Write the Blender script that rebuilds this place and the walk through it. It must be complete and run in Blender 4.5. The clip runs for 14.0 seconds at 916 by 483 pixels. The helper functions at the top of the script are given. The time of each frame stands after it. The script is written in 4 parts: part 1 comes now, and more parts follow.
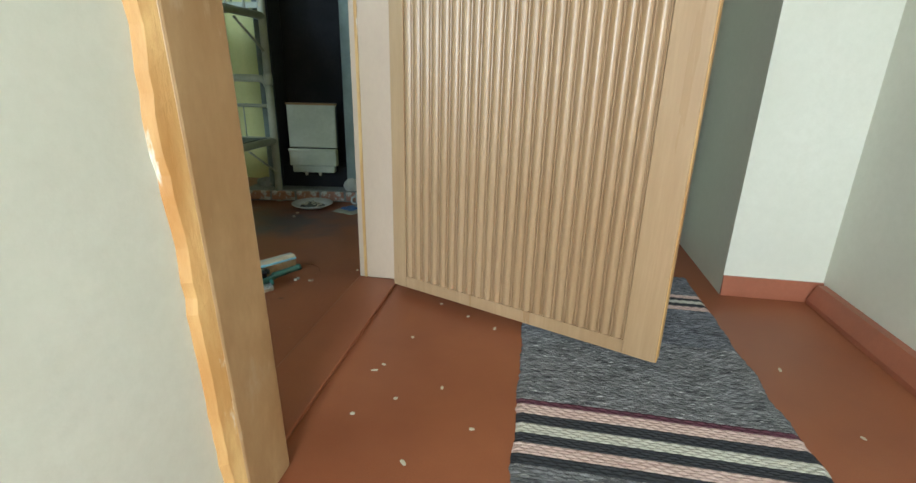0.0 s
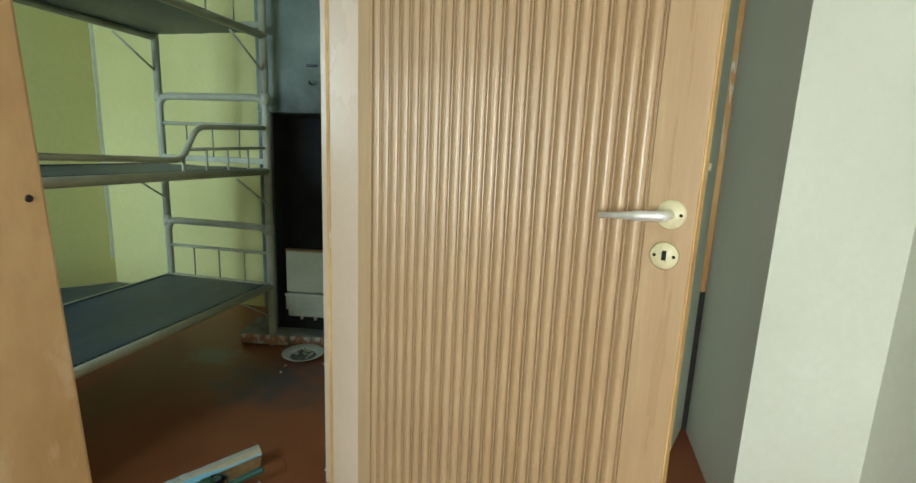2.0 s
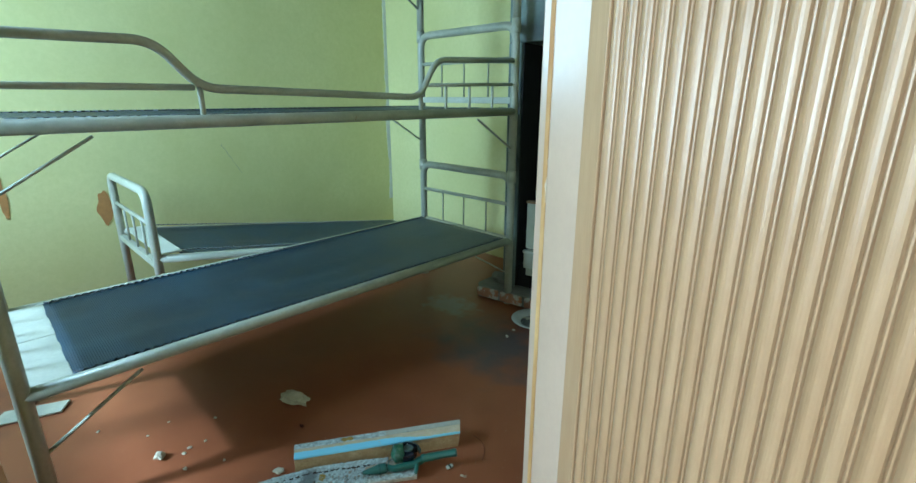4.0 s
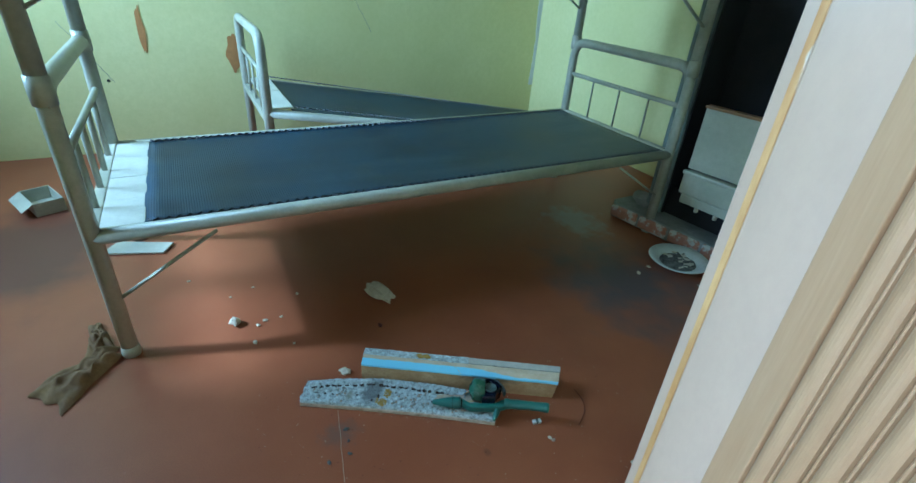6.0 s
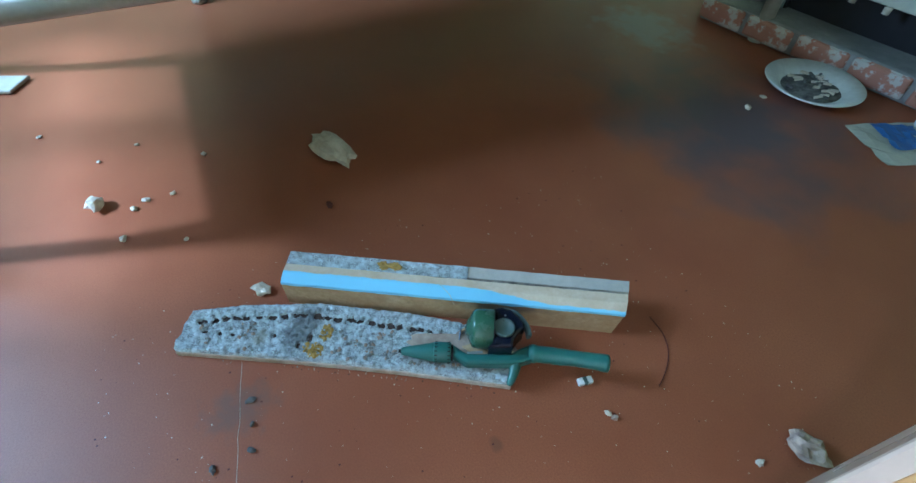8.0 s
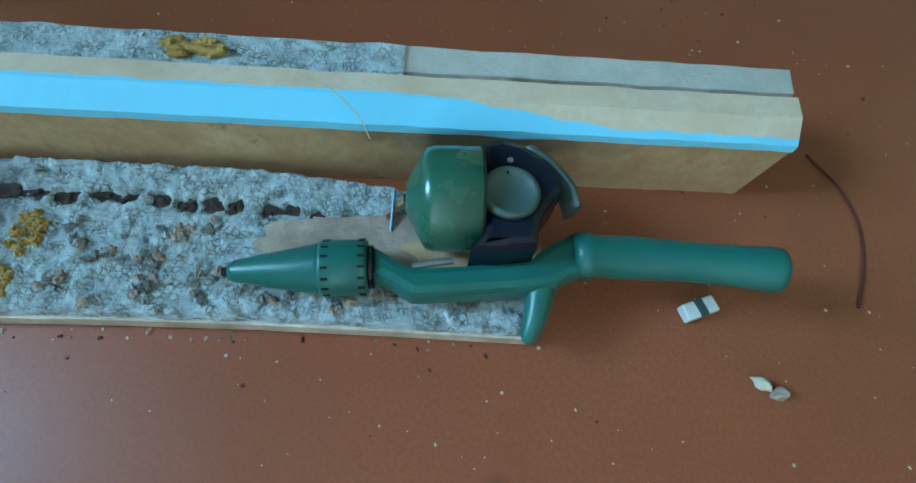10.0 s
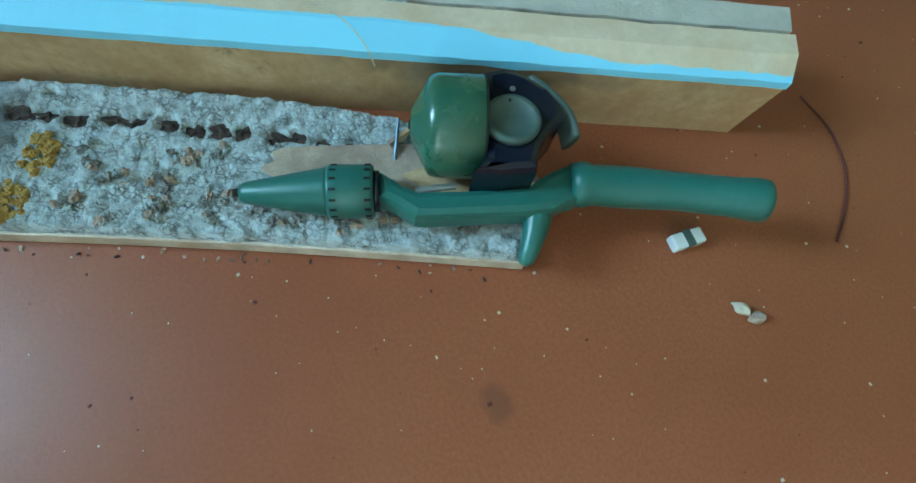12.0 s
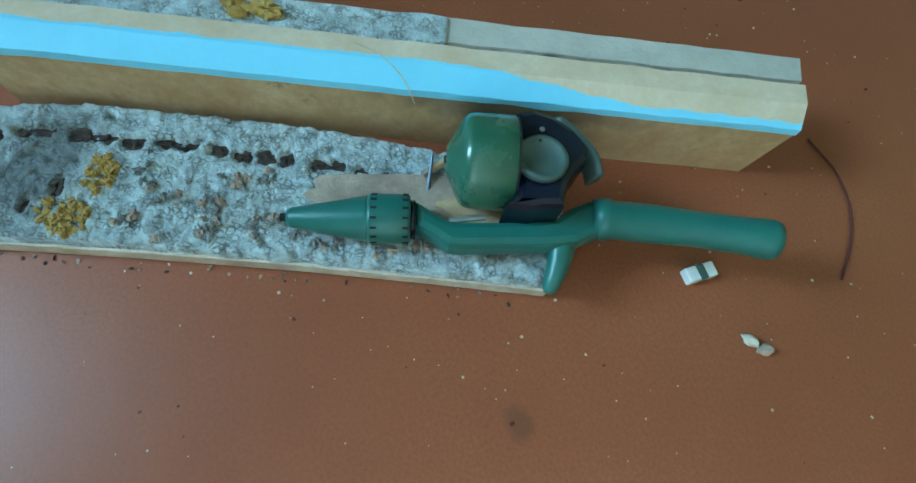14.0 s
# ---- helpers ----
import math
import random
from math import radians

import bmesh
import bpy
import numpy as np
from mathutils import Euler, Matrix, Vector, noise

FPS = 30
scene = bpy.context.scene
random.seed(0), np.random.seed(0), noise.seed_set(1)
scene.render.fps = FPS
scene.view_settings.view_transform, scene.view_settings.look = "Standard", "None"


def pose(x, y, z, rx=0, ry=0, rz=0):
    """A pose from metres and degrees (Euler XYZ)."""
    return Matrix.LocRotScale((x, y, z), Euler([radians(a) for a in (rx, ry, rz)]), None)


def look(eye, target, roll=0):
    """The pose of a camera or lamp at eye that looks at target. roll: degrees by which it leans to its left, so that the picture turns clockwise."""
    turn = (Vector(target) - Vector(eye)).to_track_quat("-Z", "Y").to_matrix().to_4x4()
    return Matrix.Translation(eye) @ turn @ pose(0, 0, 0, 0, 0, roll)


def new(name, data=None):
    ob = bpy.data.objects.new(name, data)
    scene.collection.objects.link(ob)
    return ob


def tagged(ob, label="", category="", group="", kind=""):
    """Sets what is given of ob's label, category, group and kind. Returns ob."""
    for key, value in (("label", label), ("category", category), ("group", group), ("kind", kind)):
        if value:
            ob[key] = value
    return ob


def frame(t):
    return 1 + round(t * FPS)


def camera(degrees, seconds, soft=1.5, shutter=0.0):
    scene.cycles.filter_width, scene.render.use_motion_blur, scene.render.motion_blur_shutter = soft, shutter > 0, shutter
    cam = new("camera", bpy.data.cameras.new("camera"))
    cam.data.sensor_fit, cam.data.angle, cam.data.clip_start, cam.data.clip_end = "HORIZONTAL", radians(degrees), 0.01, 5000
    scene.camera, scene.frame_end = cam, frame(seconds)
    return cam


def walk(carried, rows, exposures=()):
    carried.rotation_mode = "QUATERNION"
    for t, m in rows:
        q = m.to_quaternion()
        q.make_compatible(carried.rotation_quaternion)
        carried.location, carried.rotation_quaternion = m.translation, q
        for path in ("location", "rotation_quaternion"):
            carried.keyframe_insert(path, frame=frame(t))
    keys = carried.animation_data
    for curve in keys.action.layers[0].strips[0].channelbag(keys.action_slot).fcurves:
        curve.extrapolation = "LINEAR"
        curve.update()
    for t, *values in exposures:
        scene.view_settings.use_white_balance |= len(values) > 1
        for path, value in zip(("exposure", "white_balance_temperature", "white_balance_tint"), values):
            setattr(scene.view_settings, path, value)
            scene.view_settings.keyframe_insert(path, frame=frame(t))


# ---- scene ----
cam = camera(87.1, 14.0)
PATH = [
    (0, (0.612, 0.294, 0.724), (0.323, 2.163, 0.073), 1.4),
    (0.5, (0.656, 0.308, 0.886), (0.4, 2.172, 0.209), 2.2),
    (1, (0.736, 0.336, 1.068), (0.54, 2.231, 0.461), 3.5),
    (1.5, (0.78, 0.371, 1.147), (0.558, 2.296, 0.655), 1.5),
    (2, (0.73, 0.525, 1.152), (0.309, 2.444, 0.778), 2.3),
    (2.5, (0.688, 0.665, 1.162), (-0.039, 2.491, 0.794), 1.6),
    (3, (0.696, 0.778, 1.103), (-0.381, 2.421, 0.727), 1.1),
    (3.5, (0.731, 0.914, 1.094), (-0.538, 2.396, 0.655), -0.4),
    (4, (0.635, 0.982, 1.067), (-0.712, 2.343, 0.489), -0.0),
    (4.2, (0.601, 1.034, 1.042), (-0.774, 2.346, 0.419), 0.7),
    (6.3, (0.322, 1.215, 0.929), (-1.186, 2.045, -0.091), 4.4),
    (6.5, (0.286, 1.225, 0.92), (-1.196, 2.049, -0.141), 4.9),
    (7, (0.197, 1.315, 0.875), (-1.255, 2.025, -0.303), 2.0),
    (7.5, (0.102, 1.426, 0.771), (-1.247, 2.026, -0.577), 0.4),
    (8, (-0.032, 1.508, 0.625), (-1.215, 2.121, -0.867), 1.7),
    (8.5, (-0.162, 1.547, 0.414), (-1.2, 2.167, -1.179), 4.4),
    (9, (-0.198, 1.569, 0.311), (-1.131, 2.164, -1.355), 5.5),
    (9.2, (-0.206, 1.582, 0.285), (-1.084, 2.175, -1.411), 6.3),
    (11.3, (-0.228, 1.652, 0.252), (-0.786, 2.201, -1.589), 12.0),
    (11.5, (-0.219, 1.638, 0.257), (-0.766, 2.177, -1.59), 12.7),
    (12, (-0.208, 1.611, 0.263), (-0.759, 2.141, -1.586), 13.7),
    (12.5, (-0.217, 1.6, 0.267), (-0.775, 2.128, -1.579), 14.6),
    (13, (-0.218, 1.603, 0.269), (-0.784, 2.14, -1.573), 15.3),
    (13.5, (-0.212, 1.604, 0.27), (-0.778, 2.15, -1.569), 15.9),
    (14, (-0.217, 1.596, 0.281), (-0.818, 2.145, -1.546), 14.3),
]
EXPOSURES = [(0, 0.05, 6300, 14), (1.5, -0.1, 6500, 10), (2.2, -0.05, 6800, 10), (3, 0.3, 6000, 4), (4.2, 0.32, 5350, 3), (6.3, 0.42, 4850, 8), (8, 0.85, 4850, 16), (9.2, 0.84, 4550, 4), (11.3, 1.02, 5250, 2), (14, 1.02, 5000, -2)]
walk(cam, [(t, look(eye, target, roll)) for t, eye, target, roll in PATH], EXPOSURES)

# ---- light ----
world = bpy.data.worlds.new("daylight")
scene.world = world
world.use_nodes = True
wn = world.node_tree.nodes
sky = wn.new("ShaderNodeTexSky")
sky.sky_type = "NISHITA"
sky.sun_disc = False
sky.sun_elevation, sky.sun_rotation = radians(38), radians(200)
world.node_tree.links.new(sky.outputs[0], wn["Background"].inputs[0])
wn["Background"].inputs[1].default_value = 0.1


def area(name, loc, target, w, h, power, colour, spread=180):
    lamp = bpy.data.lights.new(name, "AREA")
    lamp.shape, lamp.size, lamp.size_y = "RECTANGLE", w, h
    lamp.energy, lamp.color, lamp.spread = power, colour, radians(spread)
    ob = new(name, lamp)
    ob.matrix_world = look(loc, target)
    return tagged(ob, kind="structure")


sun = bpy.data.lights.new("sun", "SUN")
sun.energy, sun.angle, sun.color = 5.0, radians(4), (0.74, 0.93, 1.0)
new("sun", sun).matrix_world = look((0, 0, 5), (0.33, 1.0, 4.21))
ROOM_LIGHT, HALL_LIGHT = 45.0, 80.0
area("room_daylight_south", (-1.67, -0.345, 1.66), (-1.80, 2.0, 1.05), 0.98, 1.05, ROOM_LIGHT, (0.60, 0.86, 1.0), 125)
area("hall_daylight", (0.66, -1.60, 1.10), (1.15, 1.2, 0.55), 0.66, 1.10, HALL_LIGHT, (0.84, 0.98, 1.03))


# ---- materials ----
def mat(name, base, rough=0.6, dark=None, light=None, scale=8.0, amount=0.5, fine=80.0, bump=0.15, depth=0.004,
        metal=0.0, stretch=(1, 1, 1), wear=None, wear_scale=3.0, wear_at=0.62, coat=0.0, rnd=0.0, grit=0.5):
    """A worn surface: two scales of colour noise, patches of wear, fine relief."""
    m = bpy.data.materials.new(name)
    m.use_nodes = True
    nt = m.node_tree
    n, l = nt.nodes, nt.links
    b = n["Principled BSDF"]
    tc = n.new("ShaderNodeTexCoord")
    mp = n.new("ShaderNodeMapping")
    mp.inputs["Scale"].default_value = stretch
    l.new(tc.outputs["Object"], mp.inputs["Vector"])

    def noise_tex(s, detail=5.0, r=0.6):
        t = n.new("ShaderNodeTexNoise")
        t.inputs["Scale"].default_value, t.inputs["Detail"].default_value, t.inputs["Roughness"].default_value = s, detail, r
        l.new(mp.outputs[0], t.inputs["Vector"])
        return t

    def mix(f, a, c):
        x = n.new("ShaderNodeMix")
        x.data_type = "RGBA"
        for s, val in ((x.inputs[0], f), (x.inputs[6], a), (x.inputs[7], c)):
            if isinstance(val, (int, float)):
                s.default_value = val
            elif isinstance(val, tuple):
                s.default_value = (*val, 1) if len(val) == 3 else val
            else:
                l.new(val, s)
        return x.outputs[2]

    def ramp(sock, lo, hi):
        r = n.new("ShaderNodeMapRange")
        r.inputs["From Min"].default_value, r.inputs["From Max"].default_value = lo, hi
        l.new(sock, r.inputs["Value"])
        return r.outputs[0]
    dark = dark or tuple(c * 0.72 for c in base)
    light = light or tuple(min(1, c * 1.18) for c in base)
    big, small = noise_tex(scale), noise_tex(fine, 6.0, 0.7)
    col = mix(ramp(big.outputs[0], 0.32, 0.68), dark, light)
    col = mix(1 - amount, col, base)
    col = mix(ramp(small.outputs[0], 0.35, 0.75), col, mix(grit, col, dark))
    if rnd:
        oi = n.new("ShaderNodeObjectInfo")
        col = mix(ramp(oi.outputs["Random"], -1 / rnd, 1 / rnd + 1), mix(0.5, col, dark), mix(0.5, col, light))
    if wear:
        w = noise_tex(wear_scale, 8.0, 0.65)
        col = mix(ramp(w.outputs[0], wear_at, wear_at + 0.05), col, wear)
    l.new(col, b.inputs["Base Color"])
    b.inputs["Metallic"].default_value = metal
    b.inputs["Coat Weight"].default_value = coat
    rr = n.new("ShaderNodeMapRange")
    rr.inputs["To Min"].default_value, rr.inputs["To Max"].default_value = max(0.03, rough - 0.12), min(1, rough + 0.12)
    l.new(big.outputs[0], rr.inputs["Value"])
    l.new(rr.outputs[0], b.inputs["Roughness"])
    bp = n.new("ShaderNodeBump")
    bp.inputs["Strength"].default_value, bp.inputs["Distance"].default_value = bump, depth
    l.new(small.outputs[0], bp.inputs["Height"])
    l.new(bp.outputs[0], b.inputs["Normal"])
    return m


def spot(m, centre, size, colour, soft=0.5, wobble=0.35, s=5.0, most=1.0):
    """Blends a ragged patch of another colour round a place into the material's colour."""
    nt = m.node_tree
    n, l = nt.nodes, nt.links
    b = n["Principled BSDF"]
    old = b.inputs["Base Color"].links[0].from_socket
    tc = n.new("ShaderNodeTexCoord")
    mp = n.new("ShaderNodeMapping")
    mp.vector_type = "TEXTURE"
    mp.inputs["Location"].default_value, mp.inputs["Scale"].default_value = centre, size
    l.new(tc.outputs["Object"], mp.inputs["Vector"])
    ln = n.new("ShaderNodeVectorMath")
    ln.operation = "LENGTH"
    l.new(mp.outputs[0], ln.inputs[0])
    t = n.new("ShaderNodeTexNoise")
    t.inputs["Scale"].default_value, t.inputs["Detail"].default_value = s, 6
    l.new(tc.outputs["Object"], t.inputs["Vector"])
    ad = n.new("ShaderNodeMath")
    ad.operation = "MULTIPLY_ADD"
    ad.inputs[1].default_value = wobble * 4
    l.new(t.outputs[0], ad.inputs[0])
    l.new(ln.outputs["Value"], ad.inputs[2])
    r = n.new("ShaderNodeMapRange")
    r.inputs["From Min"].default_value, r.inputs["From Max"].default_value = 1 + wobble * 2 - soft, 1 + wobble * 2 + 0.05
    r.inputs["To Min"].default_value, r.inputs["To Max"].default_value = most, 0
    l.new(ad.outputs[0], r.inputs["Value"])
    x = n.new("ShaderNodeMix")
    x.data_type = "RGBA"
    l.new(r.outputs[0], x.inputs[0])
    l.new(old, x.inputs[6])
    x.inputs[7].default_value = (*colour, 1)
    l.new(x.outputs[2], b.inputs["Base Color"])
    return m


def crackle(m, scale, colour, width, most=0.8, stretch=(1, 1, 1)):
    """Adds dark ragged cracks and sunken flake edges to colour and relief."""
    n, l = m.node_tree.nodes, m.node_tree.links
    b = n["Principled BSDF"]
    old, old_n = b.inputs["Base Color"].links[0].from_socket, b.inputs["Normal"].links[0].from_socket
    tc = n.new("ShaderNodeTexCoord")
    wob = n.new("ShaderNodeTexNoise")
    wob.inputs["Scale"].default_value, wob.inputs["Detail"].default_value = scale * 0.8, 4
    l.new(tc.outputs["Object"], wob.inputs["Vector"])
    ad = n.new("ShaderNodeVectorMath")
    ad.operation = "MULTIPLY_ADD"
    ad.inputs[1].default_value = (1.2 / scale,) * 3
    l.new(wob.outputs["Color"], ad.inputs[0])
    l.new(tc.outputs["Object"], ad.inputs[2])
    v = n.new("ShaderNodeTexVoronoi")
    v.feature = "DISTANCE_TO_EDGE"
    v.inputs["Scale"].default_value = scale
    l.new(ad.outputs[0], v.inputs["Vector"])
    r = n.new("ShaderNodeMapRange")
    r.inputs["From Min"].default_value, r.inputs["From Max"].default_value = 0.0, width
    r.inputs["To Min"].default_value, r.inputs["To Max"].default_value = most, 0.0
    l.new(v.outputs["Distance"], r.inputs["Value"])
    t = n.new("ShaderNodeTexNoise")
    t.inputs["Scale"].default_value = scale * 0.45
    l.new(tc.outputs["Object"], t.inputs["Vector"])
    q = n.new("ShaderNodeMapRange")
    q.inputs["From Min"].default_value, q.inputs["From Max"].default_value = 0.42, 0.60
    l.new(t.outputs[0], q.inputs["Value"])
    f = n.new("ShaderNodeMath")
    f.operation = "MULTIPLY"
    l.new(r.outputs[0], f.inputs[0])
    l.new(q.outputs[0], f.inputs[1])
    x = n.new("ShaderNodeMix")
    x.data_type = "RGBA"
    l.new(f.outputs[0], x.inputs[0])
    l.new(old, x.inputs[6])
    x.inputs[7].default_value = (*colour, 1)
    l.new(x.outputs[2], b.inputs["Base Color"])
    bp = n.new("ShaderNodeBump")
    bp.invert = True
    bp.inputs["Strength"].default_value, bp.inputs["Distance"].default_value = 0.8, 0.25 / scale
    l.new(f.outputs[0], bp.inputs["Height"])
    l.new(old_n, bp.inputs["Normal"])
    l.new(bp.outputs[0], b.inputs["Normal"])
    return m


def wave_bump(m, scale, strength, depth, direction="X", both=False):
    """Adds regular woven ridges to the relief."""
    n, l = m.node_tree.nodes, m.node_tree.links
    b = n["Principled BSDF"]
    old = b.inputs["Normal"].links[0].from_socket
    tc = n.new("ShaderNodeTexCoord")
    for d in ((direction, "Y" if direction == "X" else "X") if both else (direction,)):
        w = n.new("ShaderNodeTexWave")
        w.bands_direction = d
        w.inputs["Scale"].default_value, w.inputs["Distortion"].default_value = scale, 0.6
        l.new(tc.outputs["Object"], w.inputs["Vector"])
        bp = n.new("ShaderNodeBump")
        bp.inputs["Strength"].default_value, bp.inputs["Distance"].default_value = strength, depth
        l.new(w.outputs[0], bp.inputs["Height"])
        l.new(old, bp.inputs["Normal"])
        old = bp.outputs[0]
    l.new(old, b.inputs["Normal"])
    return m


M = {}
M["floor"] = mat("painted_red_floor", (0.30, 0.096, 0.040), 0.42, (0.21, 0.060, 0.026), (0.37, 0.130, 0.056), 2.2, 0.7, 430, 0.10, 0.0015, wear=(0.34, 0.14, 0.08), wear_scale=9, wear_at=0.70, grit=0.9)
M["floor"].node_tree.nodes["Principled BSDF"].inputs["Specular IOR Level"].default_value = 0.38
spot(M["floor"], (-0.60, 2.47, 0), (0.36, 0.30, 1), (0.075, 0.070, 0.080), 0.75, 0.4, 8.0, 0.85)
spot(M["floor"], (-0.198, 1.657, 0), (0.012, 0.009, 1), (0.17, 0.06, 0.03), 0.5, 0.2, 90.0, 0.8)
spot(M["floor"], (-0.385, 1.375, 0), (0.040, 0.055, 1), (0.14, 0.085, 0.065), 0.7, 0.45, 60.0, 0.6)
spot(M["floor"], (-1.06, 2.64, 0), (0.17, 0.13, 1), (0.26, 0.24, 0.24), 0.6, 0.45, 18.0, 0.65)
# darker ragged patch of floor by the bed's south end
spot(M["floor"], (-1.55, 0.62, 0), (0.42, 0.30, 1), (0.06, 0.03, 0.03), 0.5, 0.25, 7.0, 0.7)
M["hall_wall"] = mat("cream_wall_paint", (0.70, 0.70, 0.60), 0.62, (0.62, 0.62, 0.52), (0.76, 0.76, 0.67), 1.6, 0.5, 45, 0.12, 0.004)
M["room_wall"] = mat("yellow_green_wall_paint", (0.68, 0.63, 0.29), 0.65, (0.56, 0.53, 0.22), (0.74, 0.70, 0.36), 1.3, 0.6, 40, 0.15, 0.005)
# tall darker band on the north wall behind the bed
spot(M["room_wall"], (-1.18, 3.43, 0.9), (0.16, 0.5, 1.2), (0.36, 0.36, 0.15), 0.7, 0.2, 3.0, 0.6)
M["ceiling"] = mat("white_ceiling_paint", (0.72, 0.72, 0.66), 0.8)
M["skirting"] = mat("red_skirting_paint", (0.36, 0.12, 0.065), 0.4, scale=5, wear=(0.22, 0.06, 0.035), wear_scale=12, wear_at=0.66)
M["veneer"] = mat("oak_veneer", (0.43, 0.275, 0.145), 0.30, (0.28, 0.155, 0.070), (0.52, 0.36, 0.215), 7, 0.8, 60, 0.12, 0.002, stretch=(3, 3, 0.16), rnd=0.8, grit=0.85, wear=(0.20, 0.10, 0.045), wear_scale=26, wear_at=0.70)
M["veneer_dark"] = mat("oak_veneer_groove", (0.30, 0.155, 0.06), 0.45, stretch=(3, 3, 0.16), scale=9, amount=0.7)
M["casing"] = mat("tan_painted_casing", (0.45, 0.28, 0.135), 0.36, (0.33, 0.18, 0.075), (0.54, 0.36, 0.19), 6, 0.95, 50, 0.12, 0.002, stretch=(1, 1, 0.45), wear=(0.46, 0.31, 0.18), wear_scale=8, wear_at=0.62)
M["jamb"] = mat("pale_tan_jamb_paint", (0.57, 0.43, 0.32), 0.26, scale=3, amount=0.3, stretch=(1, 1, 0.5), bump=0.04, grit=0.2)
M["bare"] = mat("bare_orange_wood", (0.62, 0.33, 0.09), 0.6, (0.42, 0.19, 0.05), (0.72, 0.48, 0.20), 14, 0.9, 90, 0.3, 0.004, stretch=(1, 1, 0.2), wear=(0.72, 0.68, 0.56), wear_scale=16, wear_at=0.60)
M["green_door"] = mat("pale_green_door_paint", (0.50, 0.54, 0.43), 0.45, scale=3, wear=(0.40, 0.27, 0.14), wear_scale=18, wear_at=0.74)
# near-black colour that stands in for the shade in the gap beside door_2
M["dark_gap"] = mat("gap_shade", (0.03, 0.025, 0.02), 0.9)
M["chrome"] = mat("worn_chrome", (0.72, 0.70, 0.66), 0.25, metal=1.0, bump=0.05, scale=30)
M["lever"] = mat("pale_worn_nickel", (0.80, 0.79, 0.75), 0.34, metal=0.55, bump=0.05, scale=30)
M["brass"] = mat("dull_cream_plate", (0.66, 0.58, 0.36), 0.4, scale=30, wear=(0.32, 0.22, 0.1), wear_scale=60, wear_at=0.62)
M["black"] = mat("black_plastic", (0.012, 0.014, 0.02), 0.22, scale=40, bump=0.04)
M["hole"] = mat("dark_hole", (0.01, 0.008, 0.006), 0.9)
M["bed_paint"] = mat("chipped_cream_bed_enamel", (0.47, 0.47, 0.38), 0.34, (0.30, 0.30, 0.23), (0.57, 0.57, 0.48), 7, 0.7, 90, 0.15, 0.002, wear=(0.20, 0.12, 0.06), wear_scale=17, wear_at=0.68)
M["bed_sheet"] = mat("cream_tin_plate", (0.66, 0.66, 0.58), 0.45, scale=9, wear=(0.40, 0.38, 0.30), wear_scale=14, wear_at=0.66)
M["bed_mesh"] = wave_bump(mat("dark_woven_wire", (0.010, 0.038, 0.082), 0.38, (0.006, 0.022, 0.050), (0.024, 0.068, 0.125), 5, 0.9, 220, 0.6, 0.002), 52, 0.38, 0.0015, "Y", True)
M["wire"] = mat("dark_spring_wire", (0.05, 0.055, 0.065), 0.4, metal=0.6)
M["stove_plaster"] = mat("blue_grey_stove_plaster", (0.24, 0.29, 0.27), 0.7, (0.16, 0.20, 0.19), (0.30, 0.35, 0.33), 5, 0.7, 50, 0.3, 0.006)
spot(M["stove_plaster"], (-0.06, 0.0, 0.92), (0.30, 0.30, 0.62), (0.018, 0.016, 0.02), 0.55, 0.2, 5.0, 0.95)
M["soot"] = mat("sooty_plaster", (0.016, 0.014, 0.018), 0.9, (0.008, 0.008, 0.01), (0.03, 0.027, 0.03), 6, 0.7, 40, 0.3, 0.006)
M["enamel"] = mat("dirty_white_enamel", (0.48, 0.49, 0.39), 0.38, (0.36, 0.36, 0.27), (0.56, 0.57, 0.47), 6, 0.6, 60, 0.08, 0.002, wear=(0.10, 0.07, 0.05), wear_scale=13, wear_at=0.70)
M["mortar"] = mat("grey_hearth_mortar", (0.26, 0.26, 0.24), 0.85, (0.14, 0.14, 0.14), (0.36, 0.35, 0.32), 9, 0.8, 60, 0.5, 0.008)
M["brick"] = mat("limewashed_brick", (0.40, 0.17, 0.11), 0.85, (0.28, 0.11, 0.07), (0.50, 0.26, 0.18), 18, 0.8, 70, 0.5, 0.006, wear=(0.50, 0.48, 0.43), wear_scale=22, wear_at=0.50, rnd=0.7)
M["china"] = mat("white_china", (0.70, 0.72, 0.70), 0.12, scale=14, bump=0.03, wear=(0.45, 0.44, 0.40), wear_scale=30, wear_at=0.68)
M["ash"] = mat("grey_ash", (0.10, 0.09, 0.085), 0.95, (0.04, 0.04, 0.04), (0.25, 0.24, 0.22), 60, 0.9, 160, 0.6, 0.004)
M["butt"] = mat("pale_scrap", (0.55, 0.50, 0.40), 0.8, scale=60)
M["paper"] = mat("yellowed_paper", (0.46, 0.45, 0.36), 0.75, scale=12)
M["blue_paper"] = mat("blue_print", (0.05, 0.13, 0.33), 0.5, scale=20)
M["cloth"] = mat("ochre_rag", (0.24, 0.135, 0.055), 0.9, (0.12, 0.065, 0.028), (0.32, 0.20, 0.09), 14, 0.8, 150, 0.5, 0.003)
M["yellow_cloth"] = mat("yellow_rag_cloth", (0.42, 0.36, 0.08), 0.9, scale=20, bump=0.4)
